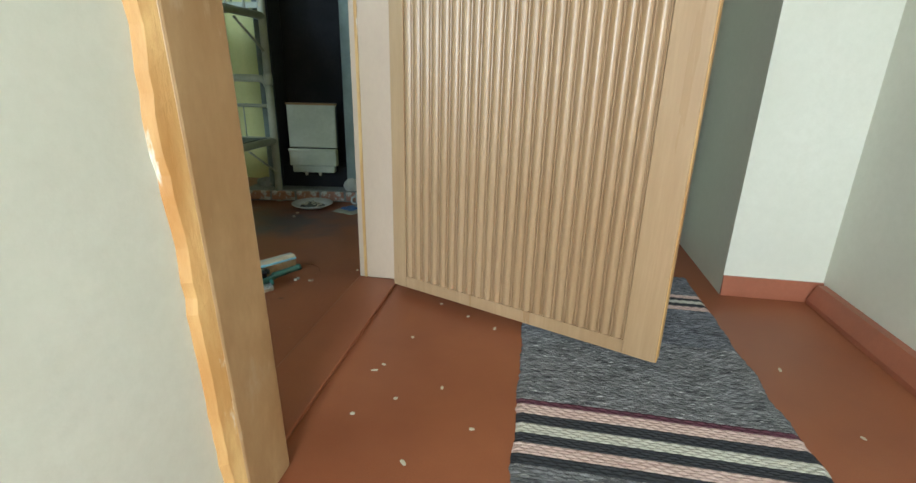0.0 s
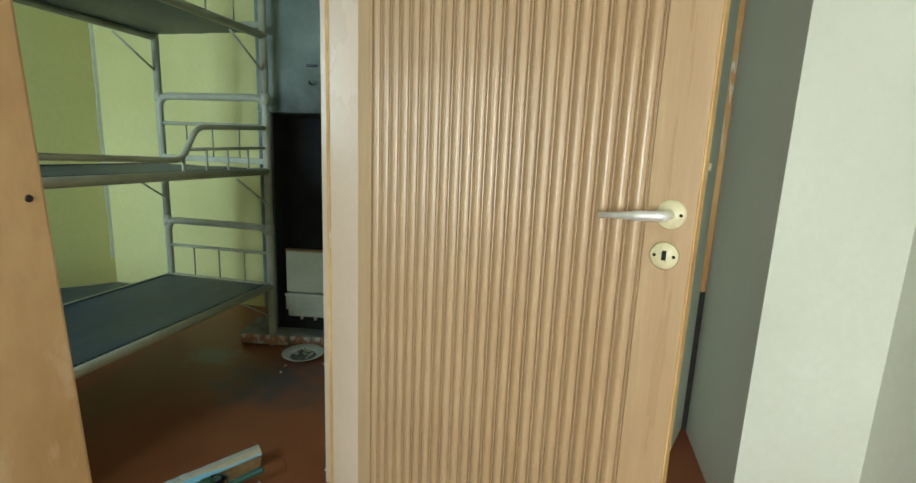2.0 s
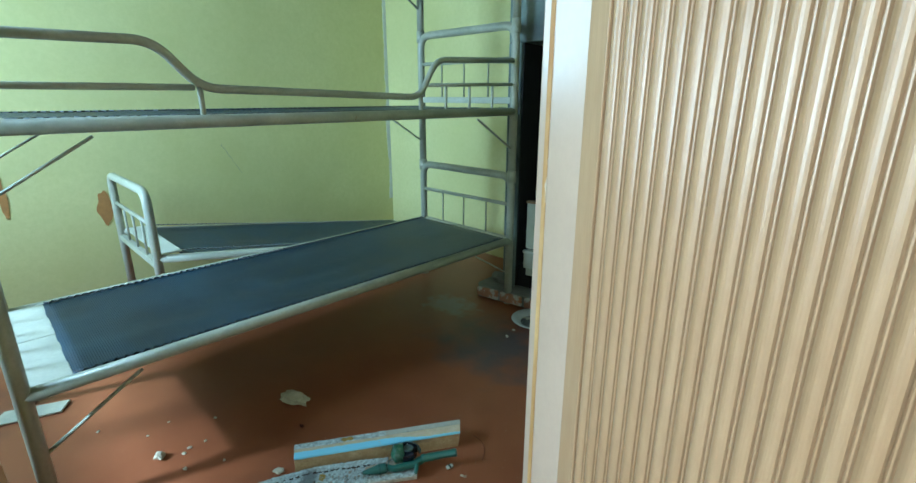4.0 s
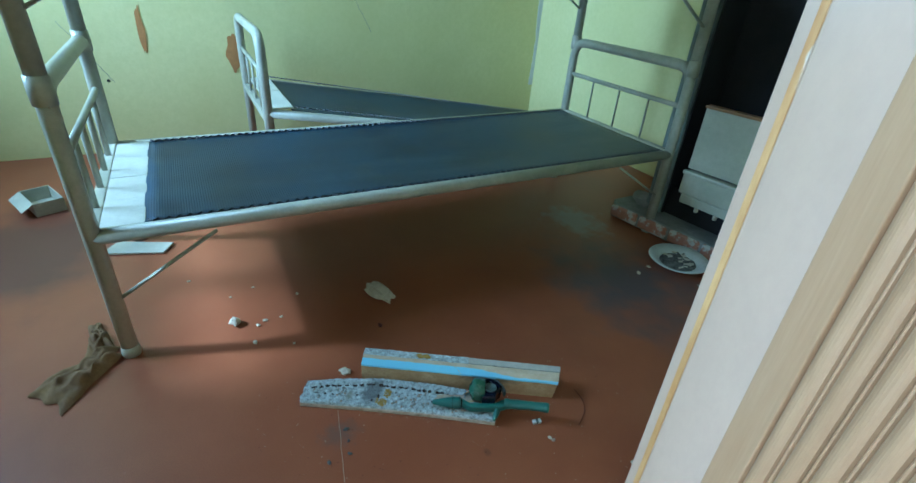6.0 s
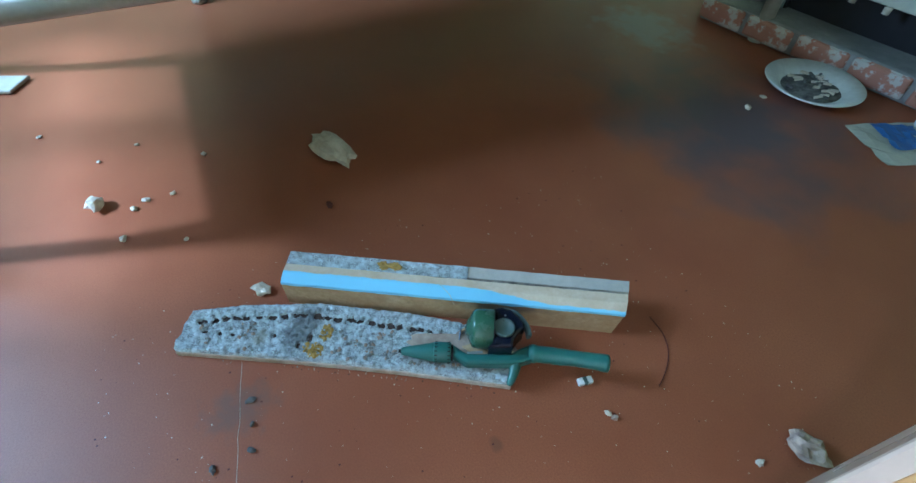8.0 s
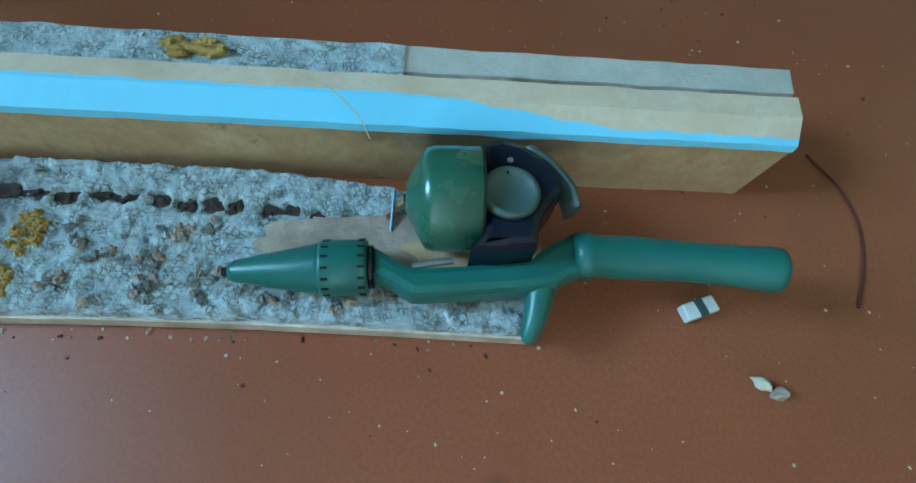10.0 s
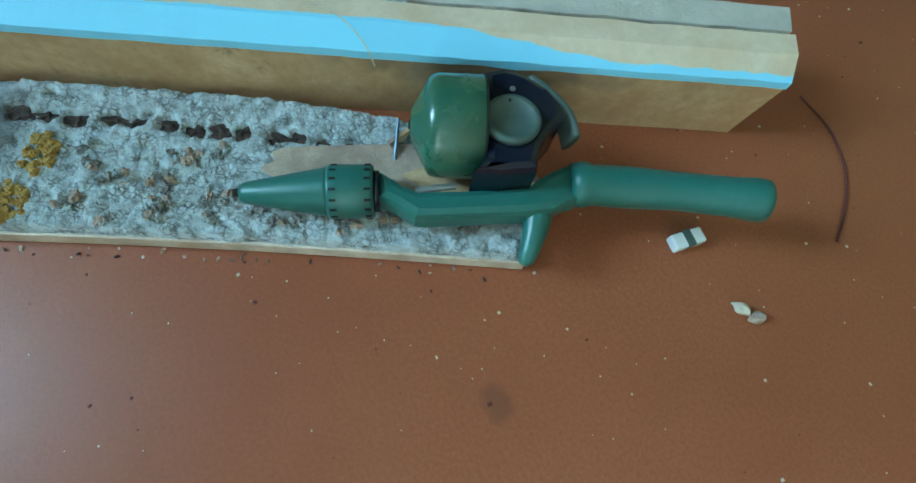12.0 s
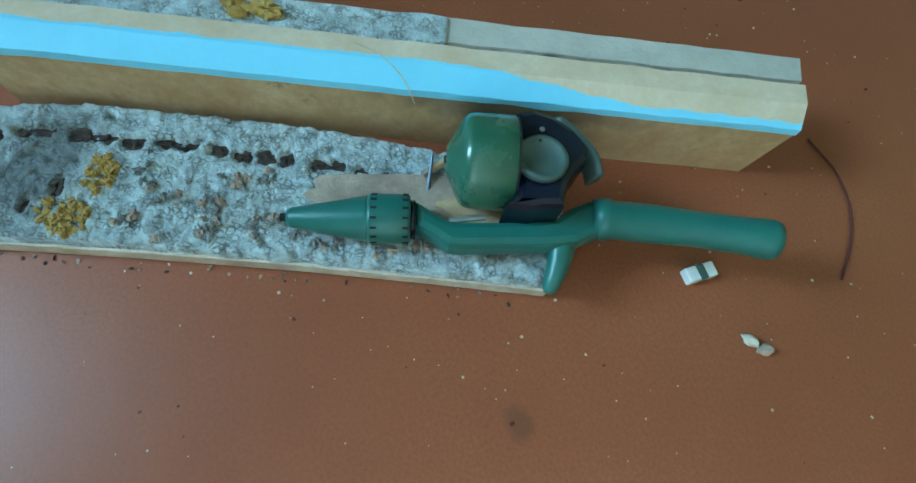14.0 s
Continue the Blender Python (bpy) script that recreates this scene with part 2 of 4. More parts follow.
M["chip"] = mat("plaster_chip", (0.60, 0.54, 0.42), 0.8, (0.42, 0.36, 0.26), (0.72, 0.68, 0.56), 25, 0.8, 120, 0.4, 0.003)
M["stone"] = mat("pale_stone", (0.50, 0.48, 0.42), 0.85, scale=30, bump=0.5)
M["rod_green"] = mat("green_rod_plastic", (0.030, 0.130, 0.108), 0.36, (0.022, 0.100, 0.082), (0.042, 0.160, 0.135), 30, 0.5, 200, 0.06, 0.0006)
M["reel_green"] = mat("olive_green_reel_paint", (0.035, 0.115, 0.070), 0.26, (0.025, 0.085, 0.05), (0.05, 0.145, 0.09), 40, 0.5, 300, 0.05, 0.0004, wear=(0.34, 0.36, 0.33), wear_scale=55, wear_at=0.735, coat=0.3)
M["rod_black"] = mat("glossy_dark_navy_plastic", (0.006, 0.008, 0.020), 0.22, scale=60, bump=0.03)
M["grey_knob"] = mat("grey_green_plastic", (0.065, 0.10, 0.09), 0.45, scale=60, bump=0.06)
M["tin"] = mat("dull_tin", (0.45, 0.47, 0.47), 0.4, metal=0.9, scale=50)
M["steel"] = mat("blue_grey_steel", (0.16, 0.20, 0.24), 0.45, metal=0.6, scale=90)
M["bark"] = mat("lichen_grey_bark", (0.64, 0.75, 0.77), 0.95, (0.36, 0.41, 0.41), (0.76, 0.86, 0.88), 95, 0.95, 420, 0.9, 0.003, wear=(0.20, 0.19, 0.155), wear_scale=110, wear_at=0.62)
crackle(M["bark"], 240, (0.14, 0.14, 0.125), 0.22, 0.7)
spot(M["bark"], (-0.165, 0.035, 0.02), (0.034, 0.055, 1), (0.12, 0.13, 0.13), 0.5, 0.35, 70.0, 0.8)
spot(M["bark"], (-0.225, 0.012, 0.02), (0.014, 0.020, 1), (0.28, 0.27, 0.20), 0.6, 0.35, 90.0, 0.7)
M["bark_scab"] = mat("grey_brown_bark_scab", (0.30, 0.29, 0.25), 0.95, (0.10, 0.085, 0.07), (0.52, 0.56, 0.54), 150, 1.0, 420, 1.0, 0.003)
M["edge_wood"] = mat("weathered_pale_wood_edge", (0.58, 0.50, 0.40), 0.85, (0.36, 0.29, 0.21), (0.70, 0.64, 0.54), 40, 0.9, 200, 0.4, 0.001, wear=(0.20, 0.17, 0.13), wear_scale=70, wear_at=0.66)
spot(M["stone"], (0.20, 0.1215, 0.055), (0.14, 0.0052, 0.02), (0.05, 0.045, 0.04), 0.7, 0.35, 70.0, 0.85)
M["sawn"] = mat("fresh_sawn_wood", (0.56, 0.39, 0.20), 0.75, (0.40, 0.25, 0.11), (0.66, 0.50, 0.30), 22, 0.8, 160, 0.4, 0.0015, wear=(0.30, 0.22, 0.13), wear_scale=20, wear_at=0.66, grit=0.8)
# darker patch on the plank's front face, behind the reel
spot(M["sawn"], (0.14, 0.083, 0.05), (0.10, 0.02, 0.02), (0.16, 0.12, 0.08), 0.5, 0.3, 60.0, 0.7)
M["splinter"] = mat("torn_bark_wood", (0.42, 0.33, 0.26), 0.85, (0.24, 0.17, 0.13), (0.60, 0.48, 0.36), 30, 0.9, 180, 0.5, 0.002)
M["pit"] = mat("rotted_bark_pit", (0.045, 0.028, 0.02), 0.95, (0.015, 0.01, 0.008), (0.11, 0.07, 0.05), 150, 0.9, 300, 0.8, 0.002)
M["lichen"] = mat("yellow_lichen", (0.48, 0.30, 0.05), 0.95, (0.30, 0.19, 0.05), (0.58, 0.40, 0.09), 90, 0.9, 260, 0.8, 0.002)
M["thread"] = mat("dark_brown_thread", (0.10, 0.022, 0.016), 0.8)
M["rug_edge"] = mat("rug_black_weft", (0.022, 0.024, 0.028), 0.95, scale=60, bump=0.6)
M["rug_grey"] = mat("rug_grey_mottled_weft", (0.07, 0.07, 0.078), 0.95, (0.006, 0.007, 0.010), (0.40, 0.40, 0.40), 34, 1.0, 190, 1.0, 0.005, stretch=(0.7, 6, 1), wear=(0.64, 0.64, 0.61), wear_scale=56, wear_at=0.60)
M["rug_navy"] = mat("rug_dark_blue_weft", (0.06, 0.066, 0.085), 0.95, (0.008, 0.009, 0.014), (0.34, 0.35, 0.38), 32, 1.0, 190, 1.0, 0.005, stretch=(0.7, 6, 1), wear=(0.48, 0.48, 0.49), wear_scale=56, wear_at=0.62)
M["rug_pink"] = mat("rug_pale_pink_weft", (0.56, 0.40, 0.34), 0.95, (0.42, 0.28, 0.24), (0.62, 0.48, 0.42), 22, 0.8, 130, 0.7, 0.003, stretch=(0.9, 5, 1))
M["rug_cream"] = mat("rug_cream_weft", (0.50, 0.48, 0.40), 0.95, scale=22, fine=130, bump=0.7, stretch=(0.9, 5, 1))
M["rug_maroon"] = mat("rug_maroon_weft", (0.09, 0.025, 0.04), 0.95, scale=22, fine=130, bump=0.7)
M["glass"] = bpy.data.materials.new("window_glass")
M["glass"].use_nodes = True
M["glass"].node_tree.nodes["Principled BSDF"].inputs["Transmission Weight"].default_value = 1.0
M["glass"].node_tree.nodes["Principled BSDF"].inputs["Roughness"].default_value = 0.02
M["white_frame"] = mat("white_window_paint", (0.74, 0.73, 0.68), 0.4)
M["peel"] = mat("bare_orange_plaster", (0.46, 0.22, 0.07), 0.9, scale=30, bump=0.4)
M["grass"] = mat("far_grass", (0.07, 0.10, 0.035), 0.95, scale=3)


# ---- mesh helpers ----
def part(name, bm, material, parent=None, label="", smooth=False):
    me = bpy.data.meshes.new(name)
    bm.normal_update()
    bm.to_mesh(me)
    bm.free()
    me.materials.append(M[material])
    if smooth:
        me.polygons.foreach_set("use_smooth", [True] * len(me.polygons))
    ob = new(name, me)
    if parent:
        ob.parent = parent
    if label:
        tagged(ob, label)
    return ob


def thing(name, label, category, group="", kind="", at=None):
    ob = new(name)
    ob.empty_display_size = 0.1
    if at:
        ob.matrix_world = at
    return tagged(ob, label, category, group, kind)


def box(lo, hi, bevel=0.0, seg=2, bm=None):
    bm = bm or bmesh.new()
    made = bmesh.ops.create_cube(bm, size=1)["verts"]
    for v in made:
        v.co = Vector([lo[i] + (v.co[i] + 0.5) * (hi[i] - lo[i]) for i in range(3)])
    if bevel:
        bmesh.ops.bevel(bm, geom=list({e for v in made for e in v.link_edges}), offset=bevel, segments=seg, profile=0.5, affect="EDGES")
    return bm


def rounded(pts, bend, steps=5):
    """A polyline with its inner corners rounded."""
    pts = [Vector(p) for p in pts]
    if not bend:
        return pts
    out = [pts[0]]
    for a, p, c in zip(pts, pts[1:], pts[2:]):
        d = min(bend, (a - p).length * 0.49, (c - p).length * 0.49)
        s, e = p + (a - p).normalized() * d, p + (c - p).normalized() * d
        for i in range(steps + 1):
            k = i / steps
            out.append((1 - k) ** 2 * s + 2 * k * (1 - k) * p + k * k * e)
    return out + [pts[-1]]


def tube(pts, r, seg=10, bend=0.0, bm=None, flat=1.0):
    """A round bar along a line; r: one radius or one for each point."""
    bm = bm or bmesh.new()
    pts = rounded(pts, bend)
    rs = r if isinstance(r, (list, tuple)) else [r] * len(pts)
    rings, side = [], None
    for i, p in enumerate(pts):
        d = (pts[min(i + 1, len(pts) - 1)] - pts[max(i - 1, 0)]).normalized()
        if side is None:
            side = d.cross(Vector((0, 0, 1)))
            if side.length < 0.1:
                side = d.cross(Vector((1, 0, 0)))
        side = (side - d * side.dot(d)).normalized()
        up = side.cross(d)
        rings.append([bm.verts.new(p + rs[i] * (math.cos(a) * side + flat * math.sin(a) * up)) for a in [2 * math.pi * k / seg for k in range(seg)]])
    for a, b in zip(rings, rings[1:]):
        for k in range(seg):
            bm.faces.new((a[k], a[(k + 1) % seg], b[(k + 1) % seg], b[k]))
    bm.faces.new(rings[0][::-1])
    bm.faces.new(rings[-1])
    bmesh.ops.recalc_face_normals(bm, faces=bm.faces)
    return bm


def lathe(profile, seg=32, m=None, bm=None):
    """A turned body about z from (radius, height) pairs, closed at zero radius."""
    bm = bm or bmesh.new()
    made = []
    rings = []
    for r, z in profile:
        ring = [bm.verts.new((0, 0, z))] if r == 0 else [bm.verts.new((r * math.cos(2 * math.pi * k / seg), r * math.sin(2 * math.pi * k / seg), z)) for k in range(seg)]
        rings.append(ring)
        made += ring
    for a, b in zip(rings, rings[1:]):
        for k in range(seg):
            q = (k + 1) % seg
            if len(a) == 1 and len(b) > 1:
                bm.faces.new((a[0], b[q], b[k]))
            elif len(b) == 1 and len(a) > 1:
                bm.faces.new((a[k], a[q], b[0]))
            elif len(a) > 1:
                bm.faces.new((a[k], a[q], b[q], b[k]))
    if m:
        bmesh.ops.transform(bm, matrix=m, verts=made)
    bmesh.ops.recalc_face_normals(bm, faces=bm.faces)
    return bm


def prism(outline, z0, z1, bevel=0.0, bm=None):
    """An outline in x and y, raised from z0 to z1."""
    bm = bm or bmesh.new()
    low = [bm.verts.new((x, y, z0)) for x, y in outline]
    top = [bm.verts.new((x, y, z1)) for x, y in outline]
    n = len(outline)
    faces = [bm.faces.new(low[::-1]), bm.faces.new(top)]
    faces += [bm.faces.new((low[i], low[(i + 1) % n], top[(i + 1) % n], top[i])) for i in range(n)]
    bmesh.ops.recalc_face_normals(bm, faces=bm.faces)
    if bevel:
        bmesh.ops.bevel(bm, geom=list({e for f in faces[:2] for e in f.edges}), offset=bevel, segments=2, profile=0.5, affect="EDGES")
    return bm


def blob(size, seed, rough=0.25, sub=2):
    """An irregular lump, flat below."""
    bm = bmesh.new()
    bmesh.ops.create_icosphere(bm, subdivisions=sub, radius=1)
    for v in bm.verts:
        k = 1 + rough * 2 * noise.noise(v.co * 1.7 + Vector((seed * 3.1, seed, 0)))
        v.co = Vector((v.co.x * size[0] * k, v.co.y * size[1] * k, max(-0.6, v.co.z) * size[2] * k))
    low = min(v.co.z for v in bm.verts)
    for v in bm.verts:
        v.co.z -= low
    return bm


def structure(name, bm, material, label="", category=""):
    return tagged(part(name, bm, material), label, category, kind="structure")


# ---- the large structure ----
W, N, S, E_ = -2.56, 3.43, -0.40, 1.63
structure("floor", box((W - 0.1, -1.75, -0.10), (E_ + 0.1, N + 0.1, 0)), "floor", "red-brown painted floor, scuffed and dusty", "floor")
structure("ceiling", box((W - 0.1, -1.75, 2.45), (E_ + 0.1, N + 0.1, 2.55)), "ceiling", "white painted ceiling", "ceiling")
wall_w = structure("wall_west", box((W - 0.12, S - 0.12, 0), (W, N + 0.12, 2.45)), "room_wall", "yellow-green painted wall with peeled patches", "wall")
structure("wall_north", box((W, N, 0), (E_, N + 0.12, 2.45)), "room_wall", "yellow-green painted wall, darker in a tall band behind the bed", "wall")
# doorway wall between hall and room
structure("wall_doorway_south", box((0.03, -1.63, 0), (0.165, 0.84, 2.45)), "hall_wall", "cream painted wall beside the doorway", "wall")
structure("wall_doorway_north", box((0.03, 1.96, 0), (0.165, N, 2.45)), "hall_wall", "cream painted wall behind the open door", "wall")
structure("wall_doorway_above", box((0.03, 0.84, 2.13), (0.165, 1.96, 2.45)), "hall_wall", "cream painted wall above the doorway", "wall")
structure("wall_room_lining_south", box((0.022, S, 0), (0.03, 0.84, 2.45)), "room_wall", "yellow-green painted wall", "wall")
structure("wall_room_lining_north", box((0.022, 1.96, 0), (0.03, N, 2.45)), "room_wall", "yellow-green painted wall", "wall")
structure("wall_east", box((E_, -1.75, 0), (E_ + 0.12, 2.01, 2.45)), "hall_wall", "pale grey-cream painted wall", "wall")
structure("wall_pier", prism(((1.305, 2.01), (E_ + 0.12, 2.01), (E_ + 0.12, 2.59), (1.314, 2.59)), 0, 2.45), "hall_wall", "cream painted wall pier at the end of the hall", "wall")
structure("wall_hall_end", box((0.165, 2.90, 0), (E_ + 0.1, 3.02, 2.45)), "hall_wall", "cream painted wall", "wall")
# added panel, its near-black colour gives the gap's shade
structure("wall_closet_side", box((E_, 2.59, 0), (E_ + 0.12, 2.90, 2.45)), "dark_gap", "near-black side panel standing in for shade in the gap", "wall")


def window_wall(tag, x0, x1, y, wx0, wx1, wz0, wz1, material):
    """A wall across y with a window opening, its frame, panes and sill."""
    bm = box((x0, y - 0.12, 0), (wx0, y, 2.45))
    box((wx1, y - 0.12, 0), (x1, y, 2.45), bm=bm)
    box((wx0, y - 0.12, 0), (wx1, y, wz0), bm=bm)
    box((wx0, y - 0.12, wz1), (wx1, y, 2.45), bm=bm)
    structure("wall_" + tag, bm, material, "painted wall with a window", "wall")
    win = thing("window_" + tag, "white painted two-light window", "window", kind="structure")
    mid = (wx0 + wx1) / 2
    for a, b in (((wx0, wz0), (wx0 + 0.05, wz1)), ((wx1 - 0.05, wz0), (wx1, wz1)), ((mid - 0.03, wz0), (mid + 0.03, wz1)), ((wx0, wz0), (wx1, wz0 + 0.05)), ((wx0, wz1 - 0.05), (wx1, wz1))):
        part("window_frame", box((a[0], y - 0.105, a[1]), (b[0], y - 0.06, b[1]), 0.004), "white_frame", win)
    for a, b in ((wx0 + 0.05, mid - 0.03), (mid + 0.03, wx1 - 0.05)):
        p = part("pane", box((a, y - 0.086, wz0 + 0.05), (b, y - 0.082, wz1 - 0.05)), "glass", win)
        p.visible_shadow = False
    part("window_sill", box((wx0 - 0.04, y - 0.05, wz0 - 0.03), (wx1 + 0.04, y + 0.10, wz0), 0.006), "white_frame", win)


window_wall("room_south", W, 0.03, S, -2.20, -1.15, 1.08, 2.25, "room_wall")
window_wall("hall_south", 0.165, E_, -1.63, 0.30, 1.02, 0.50, 1.70, "hall_wall")
structure("ground", box((-60, -80, -0.62), (60, 60, -0.60)), "grass", "grass outside the house", "ground")

# skirtings: painted red boards with a sloping top
def skirting(name, x0, y0, x1, y1, nx, ny, h=0.072, t=0.034):
    bm = bmesh.new()
    sec = ((0.0, 0.001), (t, 0.001), (t, 0.018), (t * 0.55, h), (0.0, h))
    ends = []
    for x, y in ((x0, y0), (x1, y1)):
        ends.append([bm.verts.new((x + nx * d, y + ny * d, z)) for d, z in sec])
    for i in range(5):
        bm.faces.new((ends[0][i], ends[0][(i + 1) % 5], ends[1][(i + 1) % 5], ends[1][i]))
    bm.faces.new(ends[0])
    bm.faces.new(ends[1][::-1])
    bmesh.ops.recalc_face_normals(bm, faces=bm.faces)
    return structure(name, bm, "skirting", "red-brown painted skirting", "baseboard")


skirting("baseboard_east", E_, -1.6, E_, 1.99, -1, 0, 0.072, 0.05)
skirting("baseboard_pier", 1.305, 2.01, E_, 2.01, 0, -1, 0.075, 0.010)

# peeled paint on the west wall
def ragged(cx, cz, rx, rz, seed, n=26):
    return [(cx + rx * math.cos(a) * (1 + 0.5 * noise.noise((math.cos(a) * 1.3, math.sin(a) * 1.3, seed))), cz + rz * math.sin(a) * (1 + 0.5 * noise.noise((math.cos(a) * 1.7, math.sin(a) * 1.7, seed + 9)))) for a in [2 * math.pi * k / n for k in range(n)]]


for cy, cz, ry, rz, sd in ((1.458, 0.485, 0.036, 0.085, 1), (1.06, 0.59, 0.014, 0.10, 4)):
    bm = prism(ragged(cy, cz, ry, rz, sd), 0, 0.003)
    bmesh.ops.transform(bm, matrix=Matrix(((0, 0, 1, W), (1, 0, 0, 0), (0, 1, 0, 0), (0, 0, 0, 1))), verts=bm.verts)
    part("bare_patch", bm, "peel", wall_w, "bare orange plaster where paint peeled")

for k, pts in enumerate(((0.900, 0.350, 0.74, 0.62), (2.110, 0.780, 2.215, 0.592))):
    y0, z0, y1, z1 = pts
    line_ = [(W + 0.0004, y0 + (y1 - y0) * j / 14 + 0.008 * noise.noise((j * 0.5, k, 1)), z0 + (z1 - z0) * j / 14 + 0.008 * noise.noise((j * 0.5, k, 7))) for j in range(15)]
    part("crack", tube(line_, [0.0009 + 0.0008 * abs(noise.noise((j * 0.7, k, 4))) for j in range(15)], 5), "mortar", wall_w, "fine crack in the paint")
part("nail_hole", lathe(((0, 0.0015), (0.006, 0.001), (0.008, 0)), 10, Matrix.Translation((W, 0.876, 0.356)) @ pose(0, 0, 0, 0, 90, 0)), "hole", wall_w, "small dark nail hole")

# ragged paint edge in the corner
bm = bmesh.new()
rows = []
for i in range(120):
    z = 0.25 + i * 0.0175
    w = 0.030 + 0.016 * noise.noise((z * 3, 1, 0)) + 0.010 * noise.noise((z * 17, 1, 0)) + 0.006 * noise.noise((z * 60, 1, 0))
    rows.append([bm.verts.new((W + 0.0025, N - max(0.004, w), z)), bm.verts.new((W + 0.0025, N - 0.0005, z)), bm.verts.new((W - 0.001, N - 0.0005, z)), bm.verts.new((W - 0.001, N - max(0.004, w), z))])
for a, b in zip(rows, rows[1:]):
    for k in range(4):
        bm.faces.new((a[k], a[(k + 1) % 4], b[(k + 1) % 4], b[k]))
bmesh.ops.recalc_face_normals(bm, faces=bm.faces)
part("paint_edge", bm, "ceiling", wall_w, "ragged pale paint edge in the corner")

# doorway: jambs, casing, threshold
frame_1 = thing("door_frame", "tan painted wooden door frame with chipped bare edges", "door frame", kind="structure")
part("jamb", box((0.004, 1.868, 0.012), (0.165, 1.96, 2.13), 0.004), "jamb", frame_1, "pale tan jamb")
part("worn_edge", box((0.022, 1.8662, 0.012), (0.033, 1.90, 2.12), 0.0015), "bare", frame_1, "bare orange wood strip")
part("stop", box((0.034, 1.8664, 0.012), (0.150, 1.90, 2.12), 0.003), "jamb", frame_1)
part("head", box((0.022, 0.98, 2.04), (0.165, 1.87, 2.13), 0.004), "jamb", frame_1)


def leaning(bm):
    """The south side of the frame has settled out of plumb."""
    for v in bm.verts:
        v.co.y -= 0.042 * v.co.z
    return bm


part("jamb", leaning(box((0.022, 0.845, 0.004), (0.164, 0.972, 2.13), 0.004)), "casing", frame_1)
part("casing", leaning(box((0.166, 0.853, 0.004), (0.190, 0.976, 2.13), 0.005)), "casing", frame_1, "tan painted casing board")
bm = bmesh.new()
rows = []
for i in range(90):
    z = 0.004 + i * (2.126 / 89)
    y = 0.828 + 0.010 * noise.noise((z * 7, 0, 3)) + 0.006 * noise.noise((z * 31, 2, 3))
    rows.append([bm.verts.new(c) for c in ((0.1645, y, z), (0.180, y + 0.004, z), (0.188, 0.854, z), (0.1645, 0.854, z))])
for a, b in zip(rows, rows[1:]):
    for k in range(4):
        bm.faces.new((a[k], a[(k + 1) % 4], b[(k + 1) % 4], b[k]))
bm.faces.new(rows[0][::-1]), bm.faces.new(rows[-1])
bmesh.ops.recalc_face_normals(bm, faces=bm.faces)
part("chipped_edge", leaning(bm), "bare", frame_1, "chipped bare wood edge")
part("casing", box((0.166, 1.872, 0.004), (0.185, 2.02, 2.13), 0.005), "casing", frame_1)
part("casing", box((0.166, 0.90, 2.03), (0.188, 1.87, 2.13), 0.005), "casing", frame_1)
part("knot", lathe(((0, 0), (0.0042, 0.0), (0.0035, 0.0012), (0, 0.0016)), 12, Matrix.Translation((0.190, 0.912, 1.085)) @ pose(0, 0, 0, 0, 90, 0)), "hole", frame_1, "dark nail hole")
structure("threshold", prism(((0.0, 0.972), (0.150, 0.972), (0.150, 1.866), (0.0, 1.866)), 0.001, 0.012, 0.004), "floor", "red-brown painted door threshold", "threshold")

# ---- the ribbed door leaf, standing open ----
HINGE, TIP = Vector((0.160, 1.787, 0)), Vector((0.957, 1.442, 0))
lu = (TIP - HINGE).normalized()
LW = (TIP - HINGE).length
leaf_m = Matrix(((lu.x, -lu.y, 0, HINGE.x), (lu.y, lu.x, 0, HINGE.y), (0, 0, 1, 0.03), (0, 0, 0, 1)))
door = thing("door_1", "ribbed oak-veneer door standing open, with chrome lever handle", "door", kind="structure", at=leaf_m)
LH = 2.02
part("core", box((0, 0.010, 0), (LW, 0.040, LH), 0.002), "veneer", door)
part("stile", box((0, -0.001, 0.001), (0.052, 0.011, LH - 0.001), 0.002), "veneer", door)
part("stile", box((LW - 0.085, -0.001, 0.001), (LW, 0.011, LH - 0.001), 0.002), "veneer", door)
part("bottom_rail", box((0.052, 0.001, 0.001), (LW - 0.085, 0.0105, 0.040), 0.001), "veneer", door)
part("top_rail", box((0.052, 0.001, LH - 0.05), (LW - 0.085, 0.0105, LH - 0.001), 0.001), "veneer", door)
NS = 22
pitch = (LW - 0.137) / NS
slat_mesh = None
